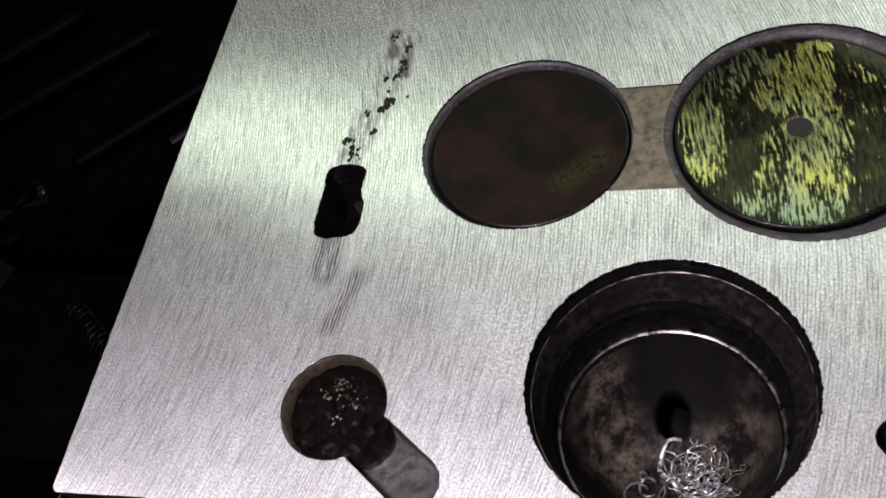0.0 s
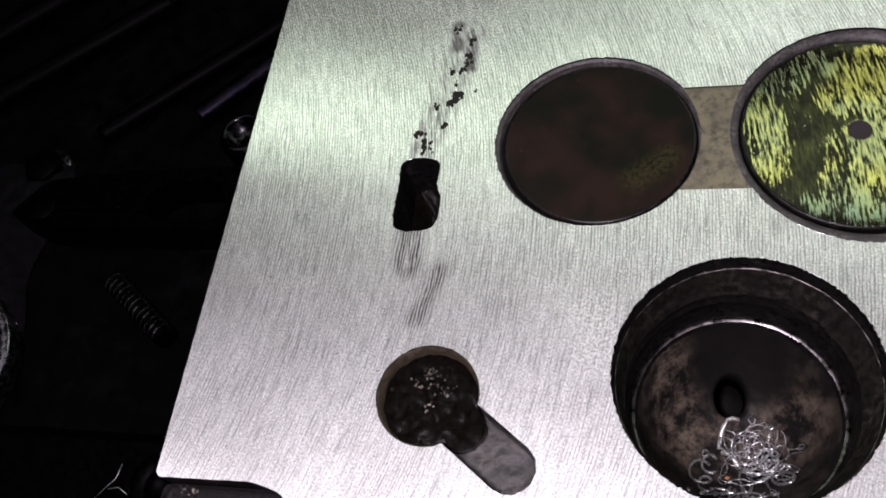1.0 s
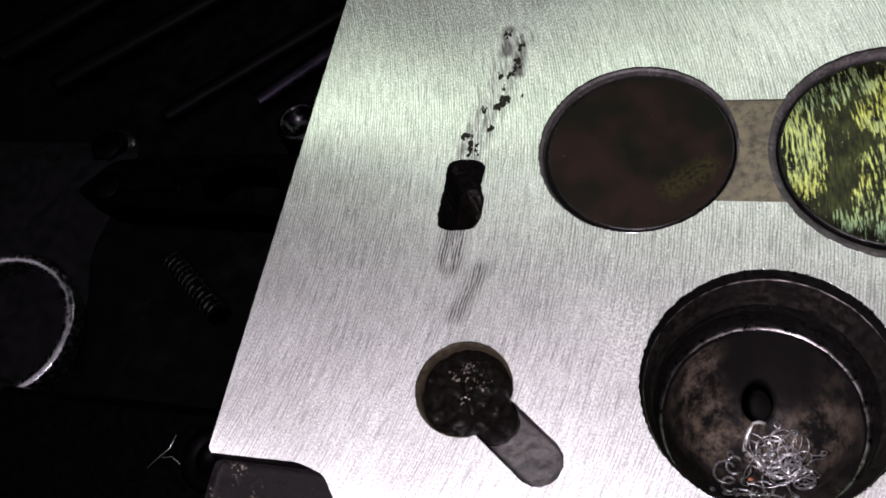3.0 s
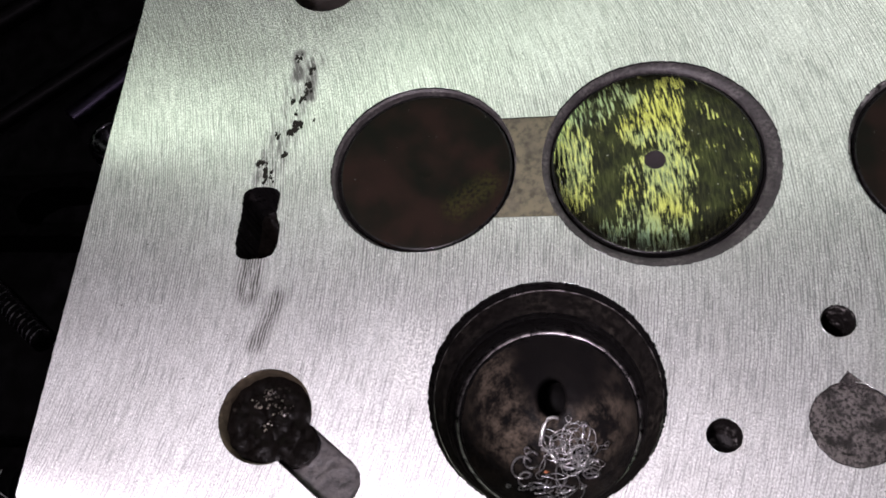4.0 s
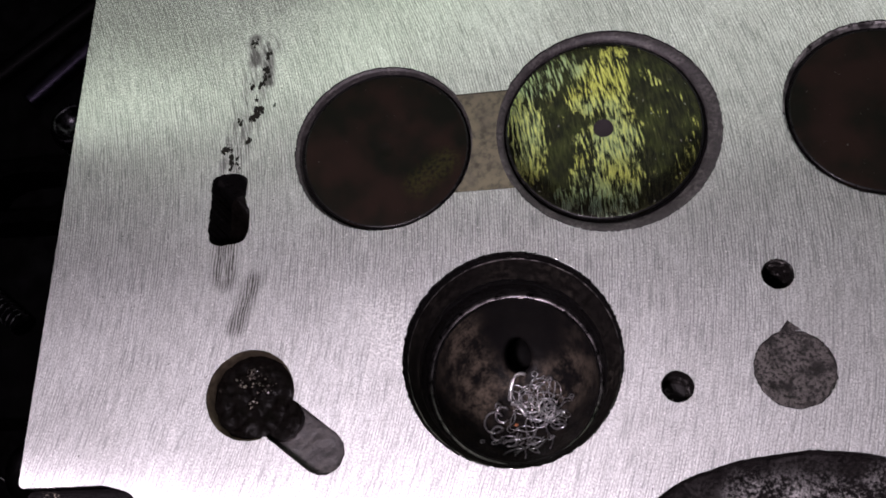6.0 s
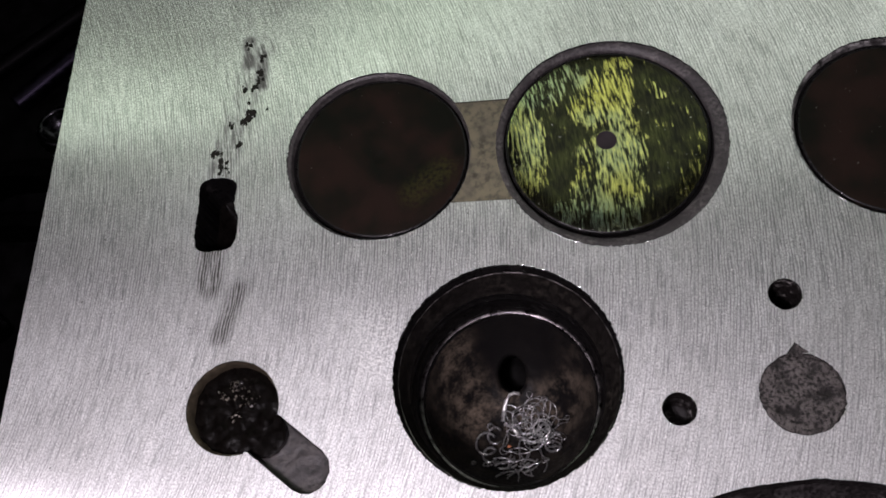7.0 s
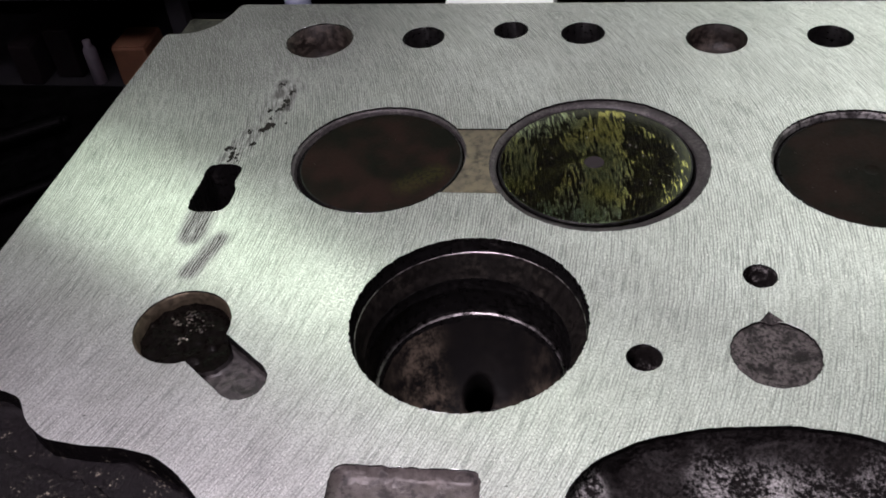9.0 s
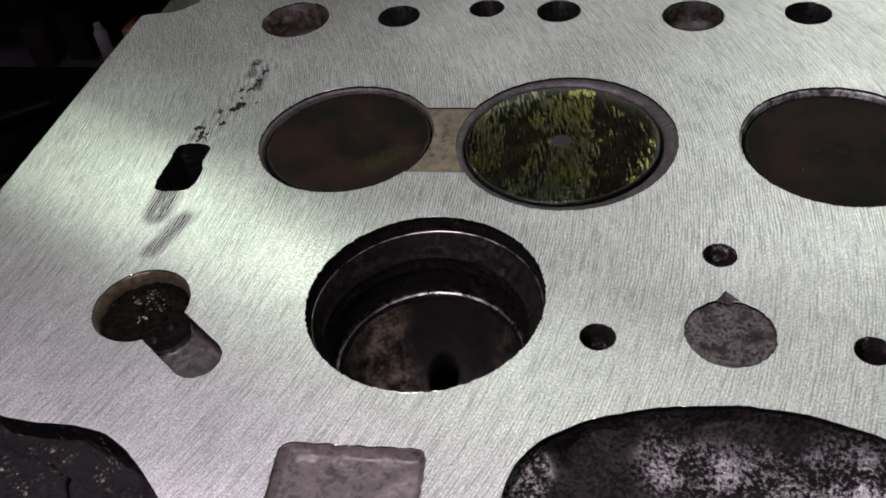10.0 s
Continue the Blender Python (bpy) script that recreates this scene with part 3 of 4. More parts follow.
seat(EXH2, 19.8, 18.4, SEAT_CHIPPED)
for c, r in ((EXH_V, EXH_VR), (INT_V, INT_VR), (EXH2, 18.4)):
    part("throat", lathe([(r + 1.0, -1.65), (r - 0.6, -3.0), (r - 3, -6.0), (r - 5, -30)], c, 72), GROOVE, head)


def bridge():
    strip, a, b = ragged(STRIP, 0.6, 0.1), circle(*EXH, EXH_R, 120), circle(*INT, INT_R, 140)
    pts, edges = [], []
    for poly in (strip, a, b):
        n = len(pts)
        pts += [Vector(p) for p in poly]
        edges += [(n + i, n + (i + 1) % len(poly)) for i in range(len(poly))]
    verts, _, faces, *_ = delaunay_2d_cdt(pts, edges, [], 1, 1e-4)
    bm = bmesh.new()
    vs = [bm.verts.new((v.x / 1000, v.y / 1000, -0.0003 + 0.00003 * noise.noise((v.x, v.y, 0)))) for v in verts]
    for f in faces:
        c = sum((verts[i] for i in f), Vector((0, 0))) / 3
        if inside(c, strip) and not inside(c, a) and not inside(c, b):
            bm.faces.new([vs[i] for i in f])
    out = bmesh.ops.extrude_face_region(bm, geom=bm.faces[:])
    for g in out["geom"]:
        if isinstance(g, bmesh.types.BMVert):
            g.co.z = -0.002
    for v in [v for v in bm.verts if not v.link_faces]:
        bm.verts.remove(v)
    bmesh.ops.recalc_face_normals(bm, faces=bm.faces)
    return bm


part("bridge_strip", bridge(), BRIDGE, head, "tan stained bridge between the valve seats")

EDGE_GLINT = plain_material("bright_edge", (0.45, 0.45, 0.45), 0.32, 1.0, 0.3, 1500)


def edge_glints():
    """Thin bright wire added round each opening for its edge glints, broken here and there."""
    for k, (poly, _) in enumerate(HOLES):
        if poly is STRIP:
            continue
        others = [h for i, (h, _) in enumerate(HOLES) if i != k]
        runs, run = [], []
        for p in poly + poly[:1]:
            open_ = noise.noise((p[0] * 0.5, p[1] * 0.5, 11)) > -0.12 and not any(inside(p, h) for h in others)
            if open_:
                run.append((p[0] / 1000, p[1] / 1000, -0.00003))
            elif run:
                runs.append(run)
                run = []
        if run:
            runs.append(run)
        bm = bmesh.new()
        for run in runs:
            if len(run) > 2:
                tube(bm, run, 0.00007, 4)
        if bm.faces:
            part("edge_glint", bm, EDGE_GLINT, head)
        else:
            bm.free()


edge_glints()

# swirl chamber: a counterbore, a worn ledge, the bore, a bright ring and a deep bowl
BOWL = (24.75, -40.35)
part("chamber_bore", lathe([(CHM_R - 0.01, -1.25), (CHM_R - 0.2, -1.9), (21.25, -3.2), (21.15, -3.4)], CHM, 160, jitter=0.08), SOOT, head, "sooty counterbore of the swirl chamber")
part("chamber_lip", lathe([(21.17, -3.38), (21.08, -3.44), (20.99, -3.52)], CHM, 160, jitter=0.06), LIP, head, "thin bright worn line round the lip")
bm = lathe([(21.01, -3.5), (20.7, -4.1), (20.2, -5.2), (19.6, -6.7), (19.05, -7.9)], CHM, 140, jitter=0.12)
for v in bm.verts:
    k = min(1, max(0, (-3.5 - v.co.z * 1000) / 4.4))
    v.co.x += k * (BOWL[0] - CHM[0]) / 1000
    v.co.y += k * (BOWL[1] - CHM[1]) / 1000
part("chamber_ledge", bm, LEDGE, head, "worn dark brown ledge")
part("chamber_wall", lathe([(19.12, -7.85), (18.95, -8.1), (19.0, -8.4), (18.9, -8.9), (18.95, -10.4), (18.8, -10.65), (18.9, -11.0), (18.75, -15.6), (18.5, -16.3)], BOWL, 120, jitter=0.08), SOOT, head, "sooty swirl chamber bore")
part("chamber_ring", lathe([(18.5, -16.25), (18.4, -16.7), (18.15, -16.95), (17.75, -17.1)], BOWL, 140, jitter=0.1), STEEL, head, "shiny worn ring at the chamber foot")
part("chamber_step", lathe([(17.77, -17.08), (17.55, -17.4), (17.4, -17.8), (17.3, -18.2)], BOWL, 120, jitter=0.1), SOOT, head)


def bowl_z(x, y):
    """The height of the bowl's floor, in mm."""
    d = min(1.0, math.dist((x, y), BOWL) / 17.4)
    return -17.9 - 15.6 * (1 - d ** 3.0)


def chamber_floor():
    bm = bmesh.new()
    rings, n, steps = [], 112, 24
    hole = (24.3, -32.2)
    for k in range(steps + 1):
        s = k / steps
        ring = []
        for i in range(n):
            a = 2 * math.pi * i / n
            ix, iy = hole[0] + 3.1 * math.cos(a), hole[1] + 3.7 * math.sin(a)
            ox, oy = BOWL[0] + 17.4 * math.cos(a), BOWL[1] + 17.4 * math.sin(a)
            x, y = ix + (ox - ix) * s, iy + (oy - iy) * s
            z = bowl_z(x, y) + 0.16 * noise.fractal((x * 0.5, y * 0.5, 2), 1, 2, 3) - (0.3 if k == 0 else 0)
            ring.append(bm.verts.new((x / 1000, y / 1000, z / 1000)))
        rings.append(ring)
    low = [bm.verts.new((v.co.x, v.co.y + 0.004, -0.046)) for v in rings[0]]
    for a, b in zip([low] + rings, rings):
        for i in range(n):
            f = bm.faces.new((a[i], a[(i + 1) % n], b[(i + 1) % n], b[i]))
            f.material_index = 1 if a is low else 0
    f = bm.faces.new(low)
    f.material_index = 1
    return smooth(bm, 45)


part("chamber_floor", chamber_floor(), [BURNT, GROOVE], head, "burnt brown and black chamber bowl with an oval throat")

# round oil well with its groove
bm = lathe([(9.2, -0.35), (8.8, -0.8), (8.55, -3.2), (8.3, -5.5)], RND, 72, jitter=0.25)
gap = [f for f in bm.faces if (Vector((f.calc_center_median().x * 1000 - RND[0], f.calc_center_median().y * 1000 - RND[1])).normalized()).dot(Vector((0.798, -0.602))) > 0.84]
bmesh.ops.delete(bm, geom=gap, context="FACES")
part("well_sleeve", bm, BRASS, head, "tarnished brown sleeve")
part("well_sludge", bowl(circle(*RND, 9.15, 80, 0.1), RND, [(1.0, 4.2), (0.95, 3.0), (0.8, 2.6), (0.55, 2.5), (0.35, 2.5), (0.18, 2.5)], 0.6, 0.4, 4.0), SLUDGE_SHADE, head, "wet black sludge with the deep well's shade in its colour")
# Near-black sheet put where a deep side hole is only dark.
part("shade_lobe", bowl(circle(RND[0] + 5.9, RND[1] - 4.7, 4.5, 48, 0.12), (RND[0] + 5.9, RND[1] - 4.7), [(1.0, 3.5), (0.95, 3.0), (0.8, 2.85), (0.35, 2.75)], 0.2, 0.4, 4.0), SLUDGE_SHADE, head, "near-black sheet for the shade of a deep side hole")


def scale_chips():
    """Loose flakes of scale stuck in the sludge, most of them against the far wall of the well."""
    rng = random.Random(23)
    bm = bmesh.new()
    for cx, cy, spread, count in ((-28.0, -40.6, 1.3, 20), (-26.0, -42.6, 1.9, 14), (-29.8, -42.8, 1.2, 8), (-24.2, -44.5, 1.6, 10), (-27.0, -47.5, 2.0, 8)):
        for _ in range(count):
            c = Vector((cx + rng.gauss(0, spread * 0.6), cy + rng.gauss(0, spread * 0.5), -2.45 + rng.uniform(-0.15, 0.45)))
            turn = Euler((rng.uniform(-0.7, 0.7), rng.uniform(-0.7, 0.7), rng.uniform(0, 6.28))).to_matrix()
            r = rng.uniform(0.12, 0.42)
            ring = [turn @ Vector((r * rng.uniform(0.5, 1.2) * math.cos(a * 1.0472), r * rng.uniform(0.4, 0.9) * math.sin(a * 1.0472), 0)) for a in range(6)]
            up = turn @ Vector((0, 0, 0.07))
            top, low = [bm.verts.new((c + p + up) / 1000) for p in ring], [bm.verts.new((c + p - up) / 1000) for p in ring]
            bm.faces.new(top)
            bm.faces.new(low[::-1])
            for k in range(6):
                bm.faces.new((top[k], low[k], low[(k + 1) % 6], top[(k + 1) % 6]))
    return bm


tagged(part("scale_chips", scale_chips(), CHIP_SCALE, head, "small grey and rusty flakes of scale"), kind="stuff")
GROOVE_PLAN = [(RND[0] + 0.798 * a + 0.602 * b, RND[1] - 0.602 * a + 0.798 * b) for a, b in
               [(8.4, -4.45), (19.6, -4.45), (21.4, -4.0), (22.9, -2.85), (23.7, -1.2), (23.8, 0.4), (23.2, 2.35), (21.7, 3.9), (19.6, 4.45), (8.4, 4.45), (10.7, 3.2), (11.8, 1.4), (11.8, -1.4), (10.7, -3.2)]]
part("drain_groove", bowl(ragged(GROOVE_PLAN, 0.8), (RND[0] + 0.798 * 15, RND[1] - 0.602 * 15), [(1.0, 2.2), (0.93, 3.1), (0.8, 3.3), (0.4, 3.35)], 0.14, 0.6), GROOVE_GREY, head, "grey floor of the slanting groove")
part("slot_bottom", bowl(ragged(SLOT, 0.5, 0.2), (-34, -5), [(1.02, 12), (0.8, 13.5), (0.5, 15), (0.2, 15.5)], 0.8, 0.3), SLUDGE_SHADE, head, "black rough slot bottom")
part("pocket_floor", bowl(ragged(POCKET, 0.8, 0.25), (21, -85), [(1.0, 0.35), (0.97, 0.9), (0.9, 1.7), (0.8, 2.0), (0.4, 2.1)], 0.35, 0.5), POCKET_SCALE, head, "grey scaled floor of the square pocket")
part("recess_floor", bowl(ragged(RECESS, 0.9, 0.14), (83, -84), [(1.0, 1.0), (0.985, 3.2), (0.93, 4.4), (0.85, 5.0), (0.7, 6.4), (0.5, 7.0), (0.25, 7.2)], 1.8, 0.16, 1.0), RECESS_SCALE, head, "casting recess with pale flaking scale")
part("core_plug", bowl(circle(*PLUG_AT, PLUG_R, 72, 0.14), PLUG_AT, [(1.0, 0.6), (0.96, 0.45), (0.8, 0.5), (0.5, 0.6), (0.2, 0.75)], 0.35, 0.45, 2.0), PLUG, head, "grey scuffed core plug")
for name, c, r, d in SMALL:
    mat = RUST if name == "water_hole" else CHIPPED_SOOT if name == "bolt_hole" else SOOT
    part(name, lathe([(r + 0.02, -0.35), (r - 0.15, -0.5), (r - 0.2, -d * 0.6), (r - 0.5, -d + 0.2), (r * 0.6, -d), (r * 0.15, -d - 0.4)], c, 48, True, 0.2), mat, head,
         "rusty water passage" if name == "water_hole" else "")


def burr():
    bm = bmesh.new()
    pts = [(75.7, -36.9, 0.02), (77.3, -34.8, 0.5), (79.7, -36.6, 0.05), (77.9, -37.3, -0.3)]
    vs = [bm.verts.new((x / 1000, y / 1000, z / 1000)) for x, y, z in pts]
    lows = [bm.verts.new((x / 1000, y / 1000, z / 1000 - 0.0002)) for x, y, z in pts]
    bm.faces.new(vs)
    bm.faces.new(lows[::-1])
    for i in range(4):
        bm.faces.new((vs[i], lows[i], lows[(i + 1) % 4], vs[(i + 1) % 4]))
    bmesh.ops.recalc_face_normals(bm, faces=bm.faces)
    return bm


part("burr", burr(), PLUG, head, "bent burr at the plug's edge")


def corrosion():
    """Black pits eaten into the face along a crooked trail."""
    rng = random.Random(5)
    bm = bmesh.new()
    path = [(-34.4, 5.4, 1.1, 9), (-36.6, 8.2, 1.1, 7), (-36.3, 9.6, 0.8, 6), (-34.6, 7.2, 1.4, 5), (-31.4, 11.3, 0.7, 9), (-33.2, 16.0, 0.8, 6), (-31.0, 16.7, 0.8, 14), (-29.9, 17.6, 0.7, 10),
            (-29.2, 18.6, 0.9, 14), (-30.0, 19.2, 0.7, 6), (-30.2, 21.7, 0.5, 5), (-29.3, 25.3, 0.9, 8), (-28.6, 27.0, 0.8, 7), (-28.3, 28.8, 0.7, 8), (-28.2, 32.5, 0.9, 5), (-31.5, 35.5, 1.0, 5), (-32.4, 25, 1.5, 3), (-26.0, 19.6, 0.3, 2)]
    for cx, cy, spread, count in path:
        for _ in range(count):
            x, y = cx + rng.gauss(0, spread * 0.55), cy + rng.gauss(0, spread * 0.6)
            r = rng.uniform(0.18, 0.72) * (1.2 if spread > 1.3 else 0.9)
            ring = []
            for i in range(9):
                a = 2 * math.pi * i / 9
                rr = r * rng.uniform(0.55, 1.25)
                ring.append(bm.verts.new(((x + rr * math.cos(a) * 0.85) / 1000, (y + rr * math.sin(a) * 1.15) / 1000, 0.00002)))
            top = bm.verts.new((x / 1000, y / 1000, 0.00005))
            for i in range(9):
                bm.faces.new((ring[i], ring[(i + 1) % 9], top))
    return bm


pits = part("corrosion_trail", corrosion(), PIT, head, "black corrosion pits in a crooked trail")
tagged(pits, kind="stuff")

# ---- the valves ----
def valve(name, label, centre, r, face_z, material, dish, dimple):
    ob = thing(name, label, "engine valve", (centre[0] / 1000, centre[1] / 1000, 0), "valves in the cylinder head")
    z = face_z
    prof = [(2.0, z - 28), (3.6, z - 20), (r * 0.55, z - 7), (r - 1.6, z - 2.6), (r, z - 1.1), (r, z - 0.22), (r - 0.18, z - 0.05), (r - 0.6, z)]
    prof += [(r * 0.75, z - dish * 0.5), (r * 0.45, z - dish), (dimple + 0.5, z - dish), (dimple, z - dish - 0.02)]
    face = part("valve_head", lathe(prof, (0, 0), 110), material, ob)
    part("centre_dimple", lathe([(dimple, z - dish - 0.02), (dimple * 0.8, z - dish - 0.12), (0.25, z - dish - 0.2)], (0, 0), 40, True), MARK if material is INTAKE else material, ob, "small dull centre mark")
    part("rim", lathe([(r + 0.012, z - 0.9), (r + 0.012, z - 0.24), (r - 0.15, z - 0.035), (r - 0.42, z + 0.004)], (0, 0), 110, jitter=0.03), SOOT, face, "dark rubbed rim")
    return ob


valve("exhaust_valve", "sooty brown exhaust valve seated beside the yellow valve", EXH_V, EXH_VR, -0.7, EXHAUST, 0.15, 1.6)
valve("intake_valve", "yellow-green heat tinted intake valve with streaked carbon", INT_V, INT_VR, -0.85, INTAKE, 0.12, 2.1)
valve("exhaust_valve", "dark sooty exhaust valve in a chipped seat", EXH2, 18.4, -1.2, EXHAUST, 0.15, 1.6)

# ---- swarf in the chamber ----
def swarf():
    rng = random.Random(11)
    bm = bmesh.new()

    def curl(x, y, up, length, turn, radius, home, reach, steps=22, lift=0.3):
        a, pts = rng.uniform(0, 6.28), []
        k = turn * rng.choice((-1, 1))
        for i in range(steps):
            pts.append((x / 1000, y / 1000, (bowl_z(x, y) + up) / 1000))
            x, y = x + math.cos(a) * length / steps, y + math.sin(a) * length / steps
            up = max(0.35, min(3.4, up + rng.uniform(-lift, lift)))
            a += k * length / steps * rng.uniform(0.6, 1.4)
            if math.dist((x, y), home) > reach:
                a += 0.9
        tube(bm, pts, radius / 1000)

    for _ in range(48):
        curl(28.8 + rng.gauss(0, 3.2), -44.3 + rng.gauss(0, 1.8), rng.uniform(0.5, 3.2), rng.uniform(6, 15), rng.uniform(0.15, 0.75), rng.uniform(0.07, 0.16), (28.4, -44.6), 7.4)
    for _ in range(26):
        curl(25.6 + rng.gauss(0, 3.4), -52.3 + rng.gauss(0, 1.2), rng.uniform(0.3, 1.2), rng.uniform(2.5, 5.5), 0.25, rng.uniform(0.12, 0.24), (25.6, -52.4), 6.4, 12, 0.12)
    for cx, cy, r in ((18.9, -47.6, 2.2), (33.2, -47.6, 1.9), (31.5, -46.0, 1.5), (20.6, -45.6, 1.6), (19.8, -50.2, 1.5)):
        pts = []
        for i in range(19):
            x, y = cx + r * math.cos(0.8 + i * 0.27), cy + r * 1.15 * math.sin(0.8 + i * 0.27)
            pts.append((x / 1000, y / 1000, (bowl_z(x, y) + 0.9 + 0.6 * math.sin(i * 0.5)) / 1000))
        tube(bm, pts, 0.00027)
    return bm


CHIPS_AT = Vector((0.0265, -0.0474, bowl_z(26.5, -47.4) / 1000))
chips = thing("metal_swarf", "tangle of curled bright metal shavings on the chamber floor", "metal shavings", CHIPS_AT)


def chip(name, bm, material, label=""):
    ob = part(name, bm, material, chips, label)
    ob.location = -CHIPS_AT
    return ob


tagged(chip("shaving_tangle", swarf(), SWARF), kind="stuff")
bm = bmesh.new()
hook = [(25.9, -36.3, 1.0), (24.7, -36.2, 1.4), (23.7, -36.7, 1.6), (23.0, -37.8, 1.6), (22.6, -39.2, 1.4), (22.3, -40.8, 1.1), (22.2, -42.2, 0.7)]
tube(bm, [(x / 1000, y / 1000, (bowl_z(x, y) + up) / 1000) for x, y, up in hook], 0.0004, 8)
chip("hooked_chip", bm, HOOK, "thick bright hooked shaving")
bm = bmesh.new()
tube(bm, [(x / 1000, y / 1000, (bowl_z(x, y) + up) / 1000) for x, y, up in ((22.6, -43.0, 1.2), (23.6, -43.4, 1.8), (24.8, -44.2, 2.0), (25.6, -45.4, 1.6))], 0.00038, 8)
chip("curved_chip", bm, HOOK, "thick bright curved shaving")
bm = bmesh.new()
bmesh.ops.create_icosphere(bm, subdivisions=2, radius=0.0004, matrix=Matrix.LocRotScale((0.0236, -0.0478, bowl_z(23.6, -47.8) / 1000 + 0.0003), None, (1.2, 0.8, 0.6)))
for v in bm.verts:
    v.co += Vector((1, 1, 1)) * 0.0002 * noise.noise(v.co * 2500)
chip("rust_chip", bm, RUST_CHIP, "tiny orange rust chip")

# ---- things on the dark bench ----
def arm_with_slot():
    """A flat forged arm with a long eye."""
    outer = rounded([(-186, 27), (-174, 22.6), (-118, 21.8), (-104, 21), (-101, 31), (-104, 43), (-119, 43), (-150, 42), (-176, 39)], 4)
    eye = rounded([(-140.5, 31), (-138, 26.4), (-132, 25.4), (-122, 25.6), (-115, 25.4), (-113, 31), (-116, 37.6), (-124, 38.4), (-133, 38), (-138.5, 35)], 3)
    pts = [Vector(p) for p in outer + eye]
    n, k = len(outer), len(eye)
    edges = [(i, (i + 1) % n) for i in range(n)] + [(n + i, n + (i + 1) % k) for i in range(k)]
    verts, _, faces, *_ = delaunay_2d_cdt(pts, edges, [], 1, 1e-4)
    bm = bmesh.new()
    vs = [bm.verts.new((v.x / 1000, v.y / 1000, -0.062)) for v in verts]
    for f in faces:
        c = sum((verts[i] for i in f), Vector((0, 0))) / 3
        if inside(c, outer) and not inside(c, eye):
            bm.faces.new([vs[i] for i in f])
    out = bmesh.ops.extrude_face_region(bm, geom=bm.faces[:])
    for g in out["geom"]:
        if isinstance(g, bmesh.types.BMVert):
            g.co.z = BENCH_Z + 0.0001
    bmesh.ops.recalc_face_normals(bm, faces=bm.faces)
    return bm


arm = thing("slotted_arm", "dark steel arm with a long eye lying on the bench", "steel arm", (-0.1305, 0.0285, BENCH_Z))
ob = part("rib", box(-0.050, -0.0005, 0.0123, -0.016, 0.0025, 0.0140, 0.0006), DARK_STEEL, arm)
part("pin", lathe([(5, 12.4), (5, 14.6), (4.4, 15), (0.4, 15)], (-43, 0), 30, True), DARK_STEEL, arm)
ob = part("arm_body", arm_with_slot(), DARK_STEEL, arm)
ob.location = -arm.location

screw = thing("threaded_stud", "black threaded stud lying on the bench", "stud", (-0.137, 0.0005, BENCH_Z))
a, b = Vector((-0.1478, 0.0088, -0.071)), Vector((-0.1262, -0.0080, -0.071))
bm = bmesh.new()
turns, per = 13, 14
way = (b - a).normalized()
sx = way.orthogonal().normalized()
sy = way.cross(sx)
rows_ = []
for i in range(turns * 4 + 1):
    rr = 0.0034 if i % 4 in (0, 1) else 0.0027
    c = a + (b - a) * i / (turns * 4)
    rows_.append([bm.verts.new(c + rr * (sx * math.cos(6.2832 * k / per) + sy * math.sin(6.2832 * k / per)) + way * 0.0012 * k / per) for k in range(per)])
for i, (p, q) in enumerate(zip(rows_, rows_[1:])):
    for k in range(per):
        f = bm.faces.new((p[k], p[(k + 1) % per], q[(k + 1) % per], q[k]))
        # Crest faces take a brighter steel: their glints, put in as colour.
        f.material_index = 1 if i % 4 == 0 else 0
bm.faces.new(rows_[0][::-1])
bm.faces.new(rows_[-1])
ob = part("thread", bm, [DARK_STEEL, DIM_STEEL], screw, "thread crests in brighter steel for their glints")
ob.location = -screw.location

race = thing("bearing_ring", "shiny steel bearing ring lying tilted on dark scrap", "bearing ring", (-0.1955, -0.0205, -0.0665))
part("ring", lathe([(23.9, -4.5), (24.5, -4.1), (24.5, 4.1), (23.9, 4.5), (21.6, 4.5), (21.0, 3.9), (21.0, -3.9), (21.6, -4.5), (23.9, -4.5)], (0, 0), 90), DIM_STEEL, race)
race.rotation_euler = (0.0, radians(8), 0)

rag = thing("grey_rag", "crumpled grey rag on the bench", "rag", (-0.222, 0.008, BENCH_Z))
bm = bmesh.new()
bmesh.ops.create_grid(bm, x_segments=36, y_segments=36, size=0.045)
for v in bm.verts:
    d = max(abs(v.co.x), abs(v.co.y)) / 0.045
    v.co.z = 0.001 + (1 - d ** 3) * (0.004 + 0.007 * abs(noise.fractal(v.co * 38, 1, 2, 3)))
    v.co.x *= 1 + 0.25 * noise.noise(v.co * 30 + Vector((9, 0, 0)))
part("cloth", smooth(bm, 80), RAG, rag)
bm = bmesh.new()
tube(bm, [(-0.044 + 0.0044 * k, -0.045 + 0.002 * math.sin(k * 0.9), 0.0025 + 0.0012 * math.sin(k * 1.7)) for k in range(21)], 0.0016, 8)
part("hem", bm, RAG, rag)

cap = thing("chrome_cap", "small glossy dark cap beside the head", "cap", (-0.1085, 0.0490, BENCH_Z))
part("shell", lathe([(7.6, 0.2), (7.6, 19), (7.2, 21), (5.9, 22.2), (5.0, 21.6), (4.3, 18), (1, 17.6)], (0, 0), 60, True), CAP_STEEL, cap)
part("collar", lathe([(10.8, 0.2), (10.8, 4.2), (10.2, 4.8), (8.5, 4.8)], (0, 0), 60), DARK_STEEL, cap)

